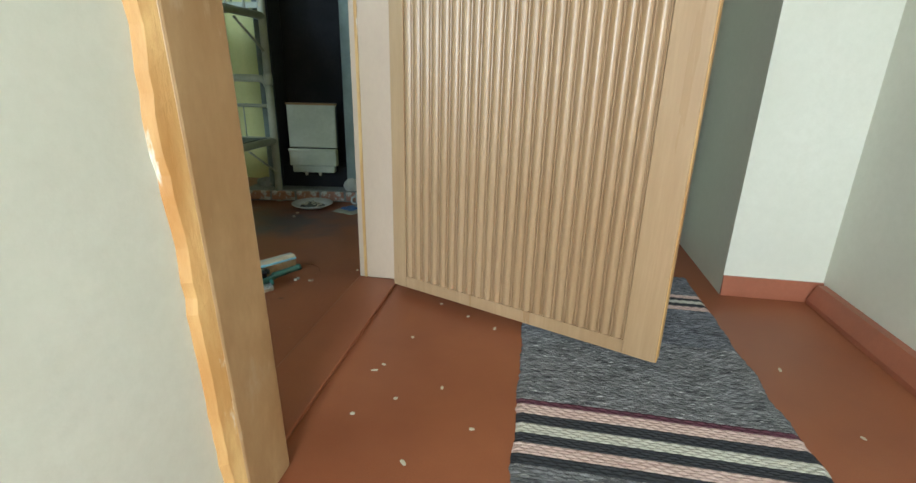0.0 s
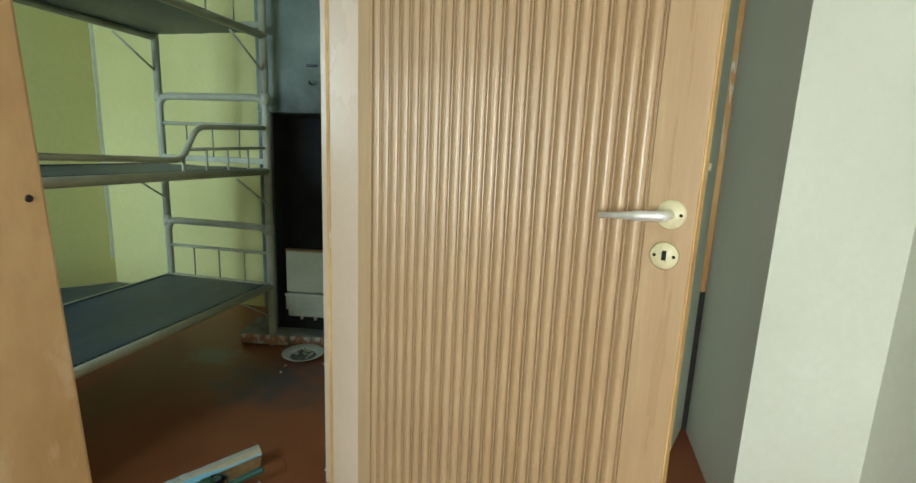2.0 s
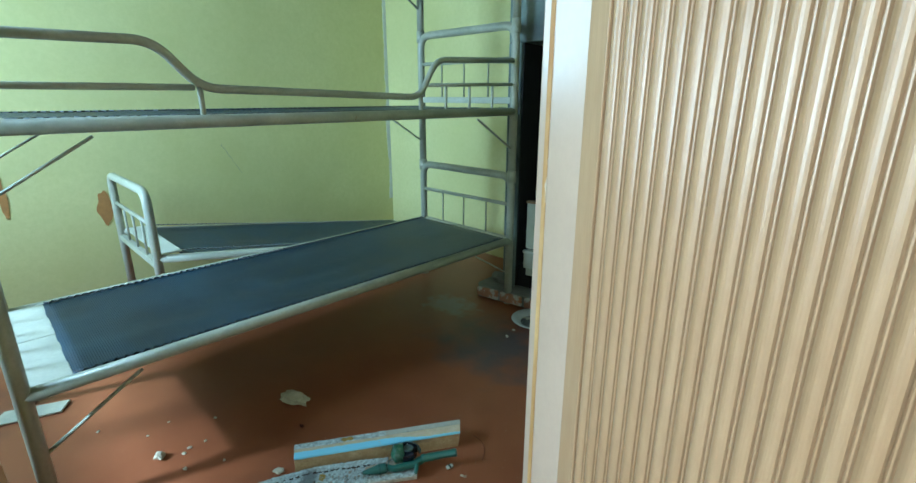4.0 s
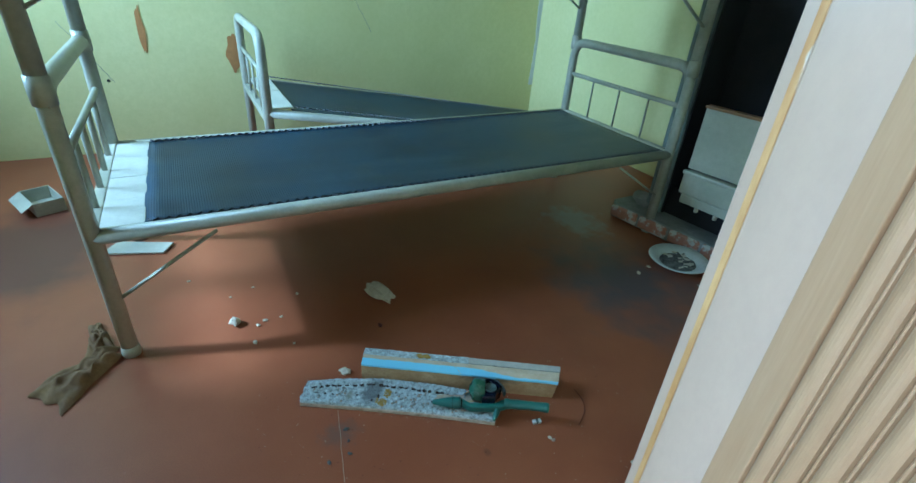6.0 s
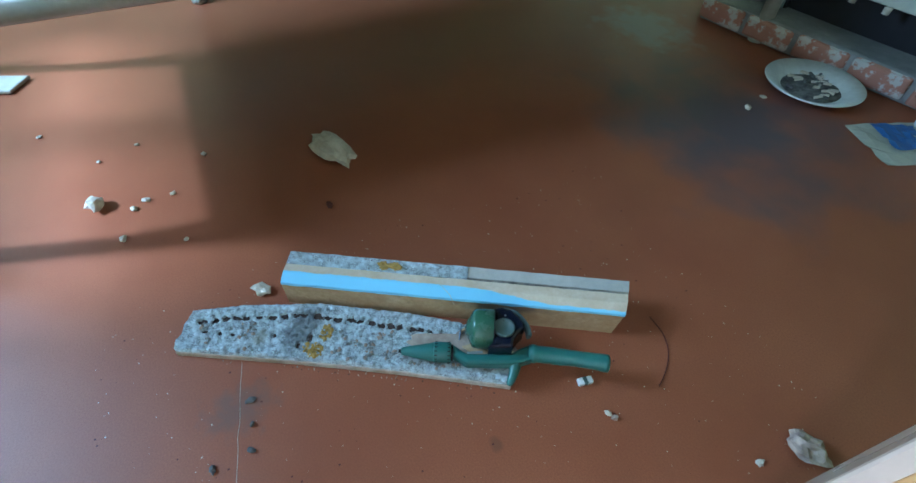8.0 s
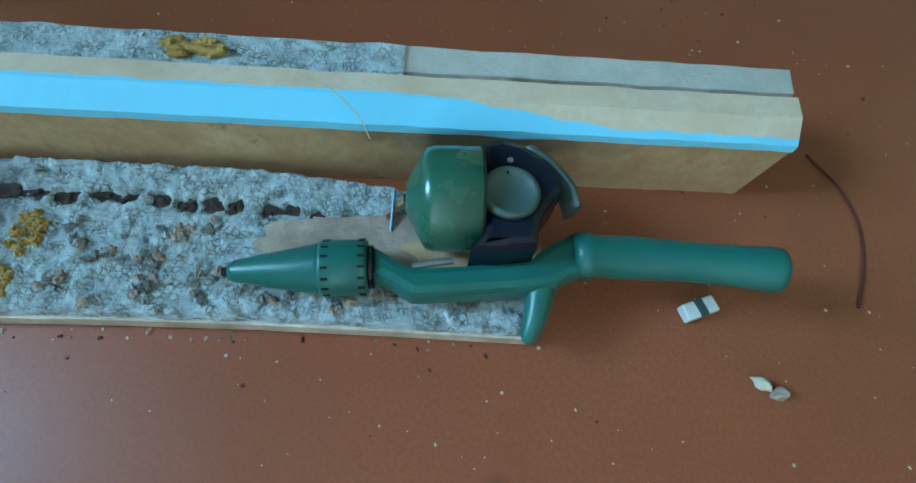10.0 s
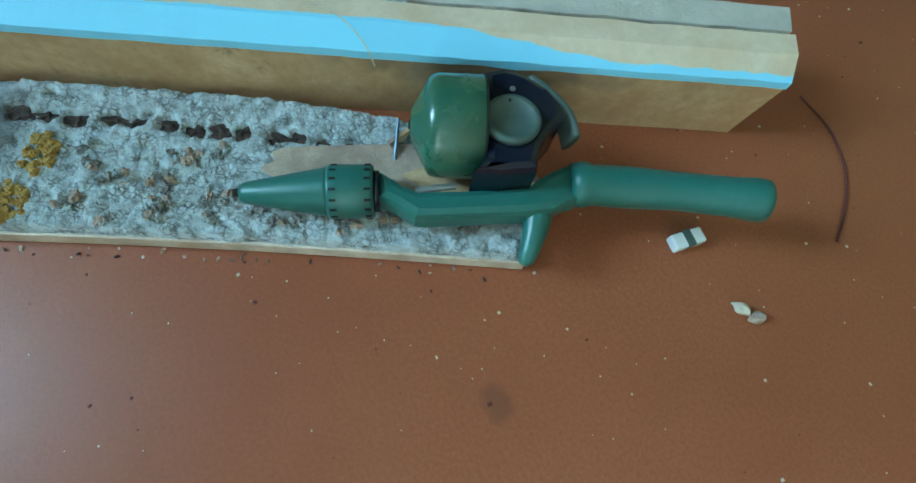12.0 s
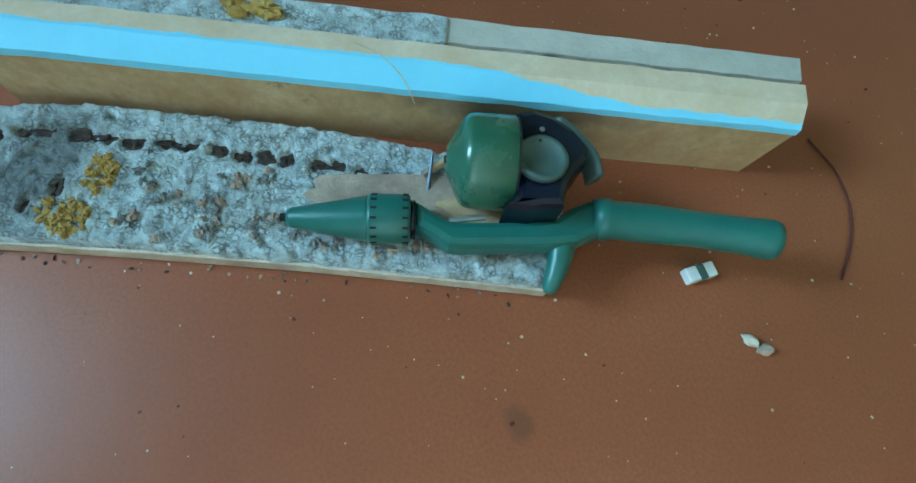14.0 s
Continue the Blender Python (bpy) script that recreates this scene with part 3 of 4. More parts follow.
for i in range(NS):
    if slat_mesh is None:
        bm = bmesh.new()
        wide, bead = pitch * 0.66, pitch * 0.15
        sec = [(0.0005, 0.0105), (0.0008, 0.0060)] + [(0.001 + wide * k / 7, 0.0085 - 0.0085 * math.sin(math.pi * (0.14 + 0.74 * k / 7))) for k in range(8)] + [(0.002 + wide, 0.0100)]
        c0 = 0.001 + wide + (pitch - wide - bead) * 0.5
        sec += [(c0, 0.0100)] + [(c0 + bead * (0.5 - 0.5 * math.cos(math.pi * k / 4)), 0.0085 - 0.0035 * math.sin(math.pi * k / 4)) for k in range(5)] + [(c0 + bead + 0.0004, 0.0104)]
        a = [bm.verts.new((x, y, 0.041)) for x, y in sec]
        b = [bm.verts.new((x, y, LH - 0.051)) for x, y in sec]
        for k in range(len(sec) - 1):
            bm.faces.new((a[k], a[k + 1], b[k + 1], b[k]))
        bm.faces.new(a), bm.faces.new(b[::-1])
        bmesh.ops.recalc_face_normals(bm, faces=bm.faces)
        ob = part("slat", bm, "veneer", door)
        slat_mesh = ob.data
    else:
        ob = new("slat", slat_mesh)
        ob.parent = door
    ob.location = (0.0525 + i * pitch, 0, 0)
turn = pose(0, 0, 0, 90, 0, 0)
handle = part("handle_rose", lathe(((0, 0.004), (0.025, 0.004), (0.027, 0), (0.027, -0.004), (0, -0.004)), 28, Matrix.Translation((LW - 0.041, -0.003, 1.022)) @ turn), "brass", door, "round worn cream rose", True)
for dx in (-0.018, 0.018):
    part("screw", lathe(((0, 0.002), (0.003, 0.0015), (0.0032, 0)), 10, Matrix.Translation((LW - 0.041 + dx, -0.0072, 1.022)) @ turn), "hole", handle)
part("lever", tube(((LW - 0.041, -0.004, 1.022), (LW - 0.041, -0.045, 1.022), (LW - 0.086, -0.050, 1.019), (LW - 0.158, -0.046, 1.012)), [0.0075] * 2 + [0.0085] * 10 + [0.007, 0.0045], 12, 0.012, flat=1.15), "lever", handle, "bright chrome lever", True)
plate = part("keyhole_plate", lathe(((0, 0.003), (0.024, 0.003), (0.026, 0), (0, -0.002)), 28, Matrix.Translation((LW - 0.044, -0.003, 0.945)) @ turn), "brass", door, "round cream keyhole plate", True)
part("keyhole", box((LW - 0.048, -0.008, 0.937), (LW - 0.040, -0.0055, 0.955), 0.001), "hole", plate)
for dx in (-0.017, 0.017):
    part("screw", lathe(((0, 0.002), (0.003, 0.0015), (0.0032, 0)), 10, Matrix.Translation((LW - 0.044 + dx, -0.0055, 0.945)) @ turn), "hole", plate)
part("edge_band", box((LW, 0.002, 0.001), (LW + 0.003, 0.040, LH), 0.001), "bare", door, "chipped bare wood edge")
for z in (0.25, 1.75):
    part("hinge", tube(((-0.010, 0.035, z), (-0.010, 0.035, z + 0.10)), 0.008, 12), "chrome", door)

# second door, painted pale green, ajar at the hall's end
d2a, d2b = Vector((1.112, 2.145, 0)), Vector((1.284, 2.555, 0))
du = (d2a - d2b).normalized()
door2 = thing("door_2", "pale green painted plain door standing ajar", "door", kind="structure", at=Matrix(((du.x, -du.y, 0, d2b.x), (du.y, du.x, 0, d2b.y), (0, 0, 1, 0.03), (0, 0, 0, 1))))
L2 = (d2a - d2b).length
part("leaf", box((0, -0.036, 0), (L2, 0, 2.0), 0.003), "green_door", door2)
part("chipped_edge", box((L2, -0.034, 0.0), (L2 + 0.004, -0.002, 2.0), 0.001), "bare", door2, "chipped bare wood edge")
part("knob", lathe(((0.006, 0), (0.006, 0.02), (0.013, 0.024), (0.013, 0.034), (0, 0.038)), 16, Matrix.Translation((L2 - 0.05, 0, 1.10)) @ pose(0, 0, 0, -90, 0, 0)), "brass", door2, "small cream knob", True)
structure("closet_jamb", box((1.290, 2.60, 0.62), (1.42, 2.64, 2.40), 0.003), "bare", "bare orange wooden post behind the pier", "door jamb")
# lower post and back panel: the gap's shade put in as near-black colour
structure("closet_jamb_lower", box((1.290, 2.60, 0.0), (1.42, 2.64, 0.62), 0.003), "dark_gap", "near-black foot of the post, gap shade put in its colour", "door jamb")
structure("closet_back", box((1.20, 2.72, 0.0), (1.63, 2.74, 2.44)), "dark_gap", "near-black back panel standing in for shade in the gap", "wall")

# ---- rag rug ----
rug = thing("rag_rug", "woven rag rug with dark grey field and pale stripes", "rug")
bands = [(2.136, "rug_navy"), (1.965, "rug_pink"), (1.940, "rug_edge"), (1.921, "rug_cream"), (1.898, "rug_edge"), (1.875, "rug_pink"), (1.846, "rug_navy"), (1.598, "rug_grey"), (1.262, "rug_maroon"), (1.244, "rug_pink"), (1.210, "rug_edge"), (1.176, "rug_cream"),
         (1.145, "rug_edge"), (1.115, "rug_pink"), (1.083, "rug_edge"), (1.055, "rug_grey"), (0.656, "rug_navy"), (0.356, "rug_pink"), (0.315, "rug_edge"), (0.273, "rug_cream"), (0.232, "rug_edge"), (0.190, "rug_grey"), (-0.224, "rug_navy"), (-0.534, None)]
XN = 46
for (y1, kind_), (y0, _) in zip(bands, bands[1:]):
    rows_n = max(2, round((y1 - y0) / 0.0085))
    per = 3
    bm = bmesh.new()
    grid = []
    for j in range(rows_n * per + 1):
        y = y1 + (y0 - y1) * j / (rows_n * per)
        ph = (j % per) / per
        row = []
        for i in range(XN + 1):
            x0 = 0.612 + 0.010 * noise.noise((0, y * 9, 1)) + 0.004 * noise.noise((0, y * 60, 1))
            x1 = 1.222 + 0.012 * noise.noise((7, y * 9, 1)) + 0.004 * noise.noise((7, y * 60, 1))
            x = x0 + (x1 - x0) * i / XN
            weave = 0.0038 * (1 if (i + j // per) % 2 else 0.25)
            z = 0.0045 + weave * math.sin(math.pi * ph) + 0.004 * max(0, noise.noise((x * 3, y * 3, 5)))
            if i in (0, XN):
                z = 0.001
            row.append(bm.verts.new((x, y + 0.004 * noise.noise((x * 5, y * 4, 8)) - 0.02 * (x - 0.9), z)))
        grid.append(row)
    for a, b in zip(grid, grid[1:]):
        for i in range(XN):
            bm.faces.new((a[i], b[i], b[i + 1], a[i + 1]))
    bmesh.ops.recalc_face_normals(bm, faces=bm.faces)
    part("band", bm, kind_, rug)

# paint flakes on the hall floor
for i, (x, y) in enumerate(((0.340, 1.725), (0.440, 1.655), (0.530, 1.595), (0.300, 1.495), (0.260, 1.345), (0.245, 1.315), (0.330, 1.215), (0.430, 1.275), (0.400, 1.025), (0.520, 1.145), (0.250, 1.145), (1.300, 1.525), (1.360, 1.275))):
    ob = part("paint_flake", prism(ragged(0, 0, 0.006 + 0.004 * (i % 3 == 2), 0.004, i, 9), 0, 0.0015), "chip")
    ob.matrix_world = pose(x, y, 0.0005, 0, 0, 40 * i)
    tagged(ob, "small white paint flake on the floor", "paint flake", "paint flakes in the hall")


# ---- beds ----
R = 0.0195


def bed_end(bed, x0, x1, y, z0, z1, foot, bars=4):
    """A bent end frame with cross rail and bars; z1 is the top rail."""
    part("end_frame", tube(((x0, y, z0), (x0, y, z1), (x1, y, z1), (x1, y, z0)), R, 12, 0.07), "bed_paint", bed, smooth=True)
    part("cross_rail", tube(((x0 + 0.01, y, z1 - 0.145), (x1 - 0.01, y, z1 - 0.145)), 0.0095, 8), "bed_paint", bed, smooth=True)
    part("deck_rail", box((x0, y - 0.014, z1 - 0.348), (x1, y + 0.014, z1 - 0.318), 0.003), "bed_paint", bed)
    for k in range(bars):
        x = x0 + (x1 - x0) * (k + 1) / (bars + 1)
        part("bar", tube(((x, y, z1 - 0.145), (x, y, z1 - 0.325)), 0.008 if bars == 4 else 0.0055, 8, flat=0.5), "bed_paint", bed, smooth=True)
    if foot:
        for x in (x0, x1):
            part("foot", lathe(((0.0, 0), (0.021, 0.0), (0.023, 0.01), (0.020, 0.03), (0.0, 0.032)), 14, Matrix.Translation((x, y, z0))), "bed_paint", bed, "worn foot cap", True)


def bed_deck(bed, x0, x1, y0, y1, za, zb, rail=True):
    """Side rails, sagging wire mesh and the tin plate at its end; za, zb: height at y0 and y1."""
    for x in (x0, x1):
        part("side_rail", tube(((x, y0, za - 0.012), (x, y1, zb - 0.012)), 0.019, 10), "bed_paint", bed, smooth=True)
        part("spring_edge", zigzag(x + (0.016 if x == x0 else -0.016), 0.007, y0 + 0.112, y1 - 0.04, za, zb), "wire", bed, "row of small wire springs")
    bm = bmesh.new()
    nx, ny = 18, 50
    g = []
    for j in range(ny + 1):
        t = j / ny
        y = y0 + 0.104 + (y1 - 0.03 - y0 - 0.104) * t
        z = za + (zb - za) * (y - y0) / (y1 - y0)
        g.append([bm.verts.new((x0 + 0.010 + (x1 - x0 - 0.020) * i / nx, y, z + 0.003 - 0.022 * math.sin(math.pi * t) * math.sin(math.pi * i / nx) + 0.004 * noise.noise((i * 0.4, y * 3, za * 9)))) for i in range(nx + 1)])
    for a, b in zip(g, g[1:]):
        for i in range(nx):
            bm.faces.new((a[i], a[i + 1], b[i + 1], b[i]))
    ext = bmesh.ops.extrude_face_region(bm, geom=bm.faces[:])
    for v in ext["geom"]:
        if isinstance(v, bmesh.types.BMVert):
            v.co.z -= 0.006
    bmesh.ops.recalc_face_normals(bm, faces=bm.faces)
    part("mesh_deck", bm, "bed_mesh", bed, "dark woven wire mesh", True)
    n = 4
    for k in range(n):
        a = x0 + 0.012 + (x1 - x0 - 0.024) * k / n
        b = x0 + 0.012 + (x1 - x0 - 0.024) * (k + 1) / n
        bm = box((a + 0.001, y0 + 0.015, za - 0.002), (b - 0.001, y0 + 0.107, za + 0.003 + 0.001 * (k % 2)), 0.0015)
        part("tin_strip", bm, "bed_sheet", bed)


def zigzag(x, w, y0, y1, z0, z1, n=150):
    return tube([(x + (w if k % 2 else -w), y0 + (y1 - y0) * k / n, z0 + (z1 - z0) * k / n + 0.005) for k in range(n + 1)], 0.0030, 5)


XB, XF, Y0, Y1 = -1.522, -0.858, 0.955, 2.870
bed = thing("bunk_bed", "three-tier steel bunk bed, chipped cream enamel, dark mesh decks", "bunk bed")
TOPS, DECKS = (0.685, 1.38, 2.075), ((0.362, 0.362), (1.012, 1.008), (1.705, 1.700))
for k, (top, (za, zb)) in enumerate(zip(TOPS, DECKS)):
    low = 0.0 if k == 0 else TOPS[k - 1] + 0.012
    for y in (Y0, Y1):
        bed_end(bed, XB, XF, y, low, top, k == 0, 3 if y == Y1 else 4)
        for x in (XB, XF):
            if k:
                part("socket", lathe(((0.0, -0.028), (0.022, -0.028), (0.023, 0.0), (0.022, 0.030), (0.0, 0.031)), 14, Matrix.Translation((x, y, TOPS[k - 1] - 0.005))), "bed_paint", bed, "joint collar between tiers", True)
            s = 1 if y == Y0 else -1
            z = za if y == Y0 else zb
            part("brace", tube(((x, y + s * 0.255, z - 0.040), (x, y + s * 0.008, z - 0.190)), 0.008, 8, flat=0.5), "bed_paint", bed, smooth=True)
    bed_deck(bed, XB, XF, Y0, Y1, za, zb)
g = XF
part("guard_rail", tube(((g, Y0, 1.198), (g, 1.375, 1.204), (g, 1.478, 1.088), (g, 2.275, 1.062), (g, 2.370, 1.205), (g, Y1, 1.225)), 0.0125, 10, 0.05), "bed_paint", bed, "bent tubular guard rail", True)
part("guard_bar", tube(((g, Y0, 1.090), (g, 1.46, 1.090)), 0.0085, 8), "bed_paint", bed, smooth=True)
part("guard_bar", tube(((g, 2.30, 1.108), (g, Y1, 1.120)), 0.0075, 8), "bed_paint", bed, smooth=True)
part("guard_post", tube(((g, 1.474, 1.000), (g, 1.474, 1.09)), 0.008, 8), "bed_paint", bed, smooth=True)
part("guard_post", tube(((g, 2.282, 0.995), (g, 2.282, 1.07)), 0.008, 8), "bed_paint", bed, smooth=True)
for y in (2.42, 2.56, 2.71):
    part("guard_post", tube(((g, y, 1.0), (g, y, 1.115)), 0.006, 8), "bed_paint", bed, smooth=True)

bed2 = thing("iron_bed", "low cream steel bed with its foot end dropped to the floor", "bed")
B0, B1 = -2.40, -1.74
bed_end(bed2, B0, B1, 1.483, 0.0, 0.675, True, 3)
bed_deck(bed2, B0, B1, 1.483, 3.30, 0.385, 0.105)
part("foot_rail", tube(((B0, 3.30, 0.09), (B1, 3.30, 0.09)), 0.019, 10), "bed_paint", bed2, smooth=True)
for x in (B0, B1):
    part("stub_leg", tube(((x, 3.28, 0.0), (x, 3.28, 0.10)), R, 10), "bed_paint", bed2, smooth=True)

# ---- stove and hearth ----
stove_m = pose(-0.665, 2.975, 0, 0, 0, 8)
stove = thing("fireplace", "blue-grey plastered fireplace with sooty black opening", "fireplace", at=stove_m)
HW, NI, NT = 0.245, 0.180, 1.312
part("pier", box((-0.29, 0, 0.05), (-0.215, 0.40, NT), 0.008), "stove_plaster", stove)
part("pier", box((NI, 0, 0.05), (HW, 0.40, NT), 0.008), "stove_plaster", stove)
part("breast", box((-0.29, 0.001, NT), (HW, 0.40, 2.44), 0.008), "stove_plaster", stove)
part("niche_back", box((-0.215, 0.20, 0.05), (NI, 0.33, NT)), "soot", stove, "soot-black niche back")
part("niche_side", box((-0.215, 0.012, 0.05), (-0.209, 0.20, NT - 0.002)), "soot", stove)
part("niche_side", box((NI - 0.006, 0.012, 0.05), (NI, 0.20, NT - 0.002)), "soot", stove)
part("niche_sill", box((-0.208, 0.03, 0.05), (NI - 0.007, 0.20, 0.19)), "soot", stove)
fd = part("fire_door", box((-0.142, -0.022, 0.306), (0.136, 0.010, 0.550), 0.006), "enamel", stove, "dirty white enamel fire door")
part("rim", box((-0.146, -0.026, 0.547), (0.140, 0.012, 0.558), 0.003), "veneer_dark", fd, "rusty top edge")
part("pin", tube(((0.139, -0.012, 0.315), (0.139, -0.012, 0.54)), 0.005, 8), "wire", fd)
ash = part("ash_door", box((-0.140, -0.044, 0.205), (0.134, 0.008, 0.298), 0.006), "enamel", stove, "dirty white ash door")
part("flap", box((-0.128, -0.036, 0.165), (0.118, 0.006, 0.203), 0.004), "enamel", ash)
part("lip", box((-0.142, -0.052, 0.288), (0.136, -0.030, 0.304), 0.004), "enamel", ash)
for x in (-0.05, 0.03):
    part("catch", lathe(((0, 0), (0.008, 0.002), (0.009, 0.016), (0, 0.02)), 10, Matrix.Translation((x, -0.03, 0.146))), "chip", ash, smooth=True)
part("hook", tube(((0.02, 0.0, 1.465), (0.02, -0.03, 1.465), (0.02, -0.036, 1.48)), 0.005, 8, 0.008), "wire", stove, "small dark iron hook")
part("damper", box((-0.006, -0.012, 1.555), (0.05, 0.004, 1.567), 0.002), "wire", stove)

hearth = thing("hearth", "worn mortar hearth slab with broken brick edge", "hearth", kind="structure")
hl = lambda x: 2.822 + 0.17 * (x + 1.05)
bm = prism(((-1.07, hl(-1.07) + 0.05), (-1.03, hl(-1.03)), (-0.30, hl(-0.30)), (-0.27, 3.42), (-1.07, 3.42)), 0.001, 0.066, 0.008)
bmesh.ops.subdivide_edges(bm, edges=bm.edges[:], cuts=5, use_grid_fill=True)
for v in bm.verts:
    if v.co.z > 0.03:
        v.co.z += 0.006 * noise.noise(v.co * 9)
part("slab", bm, "mortar", hearth)
a0 = math.degrees(math.atan(0.17))
for i in range(5):
    x = -0.99 + i * 0.142
    bm = box((-0.066, -0.010, 0.004), (0.066, 0.035, 0.058), 0.008)
    for v in bm.verts:
        v.co += 0.006 * noise.noise_vector(v.co * 22 + Vector((i * 5, 0, 0)))
    ob = part("brick", bm, "brick", hearth)
    ob.matrix_world = pose(x + 0.02, hl(x + 0.02) + 0.001, 0.004, 0, 0, a0)

stone = part("stone_block", blob((0.055, 0.042, 0.045), 3, 0.15), "stone")
stone.matrix_world = pose(-0.435, 2.955, 0.062, 0, 0, 20)
tagged(stone, "pale plaster lump on the hearth by the fireplace", "stone")
stone = part("stone_block", blob((0.07, 0.05, 0.03), 8, 0.2), "mortar")
stone.matrix_world = pose(-0.99, 2.97, 0.062, 0, 0, -20)
tagged(stone, "grey mortar lump on the hearth", "stone")


# ---- crockery and litter by the hearth ----
def china_plate(x, y, tilt, r, label):
    top = thing("china_plate", label, "plate", "plates on the floor", at=pose(x, y, 0.0, tilt[0], tilt[1], 0))
    part("dish", lathe(((0, 0.004), (r * 0.55, 0.004), (r * 0.66, 0.009), (r * 0.98, 0.026), (r, 0.029), (r * 0.99, 0.031), (r * 0.66, 0.014), (r * 0.55, 0.009), (0, 0.0085)), 48), "china", top, smooth=True)
    return top


p1 = china_plate(-0.605, 2.765, (0, 0), 0.112, "white china plate full of ash and butts")
bm = lathe(((0, 0.018), (0.03, 0.016), (0.065, 0.0125), (0.072, 0.010)), 24)
for v in bm.verts:
    v.co.z += 0.003 * noise.noise(v.co * 60)
part("ash", bm, "ash", p1, "grey ash heap", True)
random.seed(4)
for i in range(26):
    a, r = random.uniform(0, 6.3), 0.062 * math.sqrt(random.random())
    ob = part("scrap", tube(((-0.009, 0, 0), (0.009, 0, 0.002)), 0.0035, 6), "butt" if i % 3 else "ash", p1)
    ob.matrix_basis = pose(r * math.cos(a), r * math.sin(a), 0.019, random.uniform(-15, 15), random.uniform(-20, 20), random.uniform(0, 180))
china_plate(-0.130, 2.775, (0, 0), 0.10, "white china plate on the bare floor")

sheet = thing("paper_sheet", "yellowed printed leaflet with blue picture on the floor", "paper")
bm = bmesh.new()
corners = [Vector(c) for c in ((-0.472, 2.715, 0), (-0.336, 2.660, 0), (-0.275, 2.82, 0), (-0.41, 2.875, 0))]
def lay(bm, c, n, h, lift):
    g = [[bm.verts.new((c[0] * (1 - i / n) + c[1] * i / n) * (1 - j / n) + (c[3] * (1 - i / n) + c[2] * i / n) * j / n + Vector((0, 0, lift + h * max(0, noise.noise((i * 0.7, j * 0.6, 2)))))) for i in range(n + 1)] for j in range(n + 1)]
    for a, b in zip(g, g[1:]):
        for i in range(n):
            bm.faces.new((a[i], a[i + 1], b[i + 1], b[i]))
    return bm
part("leaf", lay(bm, corners, 8, 0.010, 0.002), "paper", sheet)
c2 = [corners[0].lerp(corners[2], 0.22) + Vector((-0.02, 0.03, 0)), corners[1].lerp(corners[3], 0.30), corners[2].lerp(corners[0], 0.30), corners[3].lerp(corners[1], 0.12)]
part("blue_print", lay(bmesh.new(), c2, 8, 0.010, 0.006), "blue_paper", sheet, "blue printed picture")

mug = thing("china_mug", "white china mug standing by the hearth", "mug", at=pose(-0.335, 2.835, 0.046, 0, 0, 215))
part("cup", lathe(((0, -0.042), (0.028, -0.042), (0.034, -0.036), (0.036, 0.0), (0.037, 0.042), (0.034, 0.042), (0.033, 0.0), (0.031, -0.034), (0, -0.036)), 32), "china", mug, smooth=True)
part("handle", tube(((0.035, 0, 0.022), (0.060, 0, 0.020), (0.062, 0, -0.014), (0.034, 0, -0.020)), 0.005, 8, 0.02), "china", mug, smooth=True)

scrap = part("yellow_rag", blob((0.055, 0.03, 0.03), 33, 0.35, 3), "yellow_cloth")
scrap.matrix_world = pose(-0.20, 2.99, 0.0, 0, 0, 30)
tagged(scrap, "crumpled yellow rag on the floor by the hearth", "rag")

# ---- rags, tin and shards under and beside the bed ----
def rag(x, y, sx, sy, rot, seed, label, material="cloth", h=0.05):
    bm = bmesh.new()
    n = 26
    g = []
    for j in range(n + 1):
        row = []
        for i in range(n + 1):
            a, b = i / n * 2 - 1, j / n * 2 - 1
            e = 1 + 0.35 * noise.noise((a * 1.5, b * 1.5, seed))
            edge = max(0.0, 1 - max(abs(a), abs(b)) ** 4)
            z = 0.003 + edge * h * (0.35 + 0.9 * abs(noise.noise((a * 2.1 + seed, b * 1.6, 1))) + 0.08 * noise.noise((a * 5, b * 5, seed)))
            row.append(bm.verts.new((a * sx * e, b * sy * e * (1 - 0.35 * a), max(0.002, z))))
        g.append(row)
    for a, b in zip(g, g[1:]):
        for i in range(n):
            bm.faces.new((a[i], a[i + 1], b[i + 1], b[i]))
    ob = part("rag", bm, material, smooth=True)
    ob.matrix_world = pose(x, y, 0, 0, 0, rot)
    return tagged(ob, label, "rag")


rag(-0.812, 0.856, 0.092, 0.040, 135, 2, "crumpled ochre rag on the floor by the bed foot", h=0.05)
rag(-0.955, 0.872, 0.065, 0.024, 190, 7, "twisted brown rag behind the bed foot", h=0.035)
carton = thing("open_carton", "small open pale cardboard carton on the floor under the bed", "carton", at=pose(-1.93, 0.62, 0.001, 0, 0, 24))
for x0, y0, x1, y1 in ((-0.085, -0.05, 0.085, -0.046), (-0.085, 0.046, 0.085, 0.05), (-0.085, -0.046, -0.081, 0.046), (0.081, -0.046, 0.085, 0.046)):
    part("side_panel", box((x0, y0, 0.003), (x1, y1, 0.055), 0.001), "paper", carton)
part("base", box((-0.084, -0.049, 0), (0.084, 0.049, 0.003)), "paper", carton)
flap = box((-0.083, 0, 0), (0.083, 0.045, 0.003), 0.001)
bmesh.ops.transform(flap, matrix=pose(0, -0.05, 0.054, -150, 0, 0), verts=flap.verts)
part("flap", flap, "paper", carton)
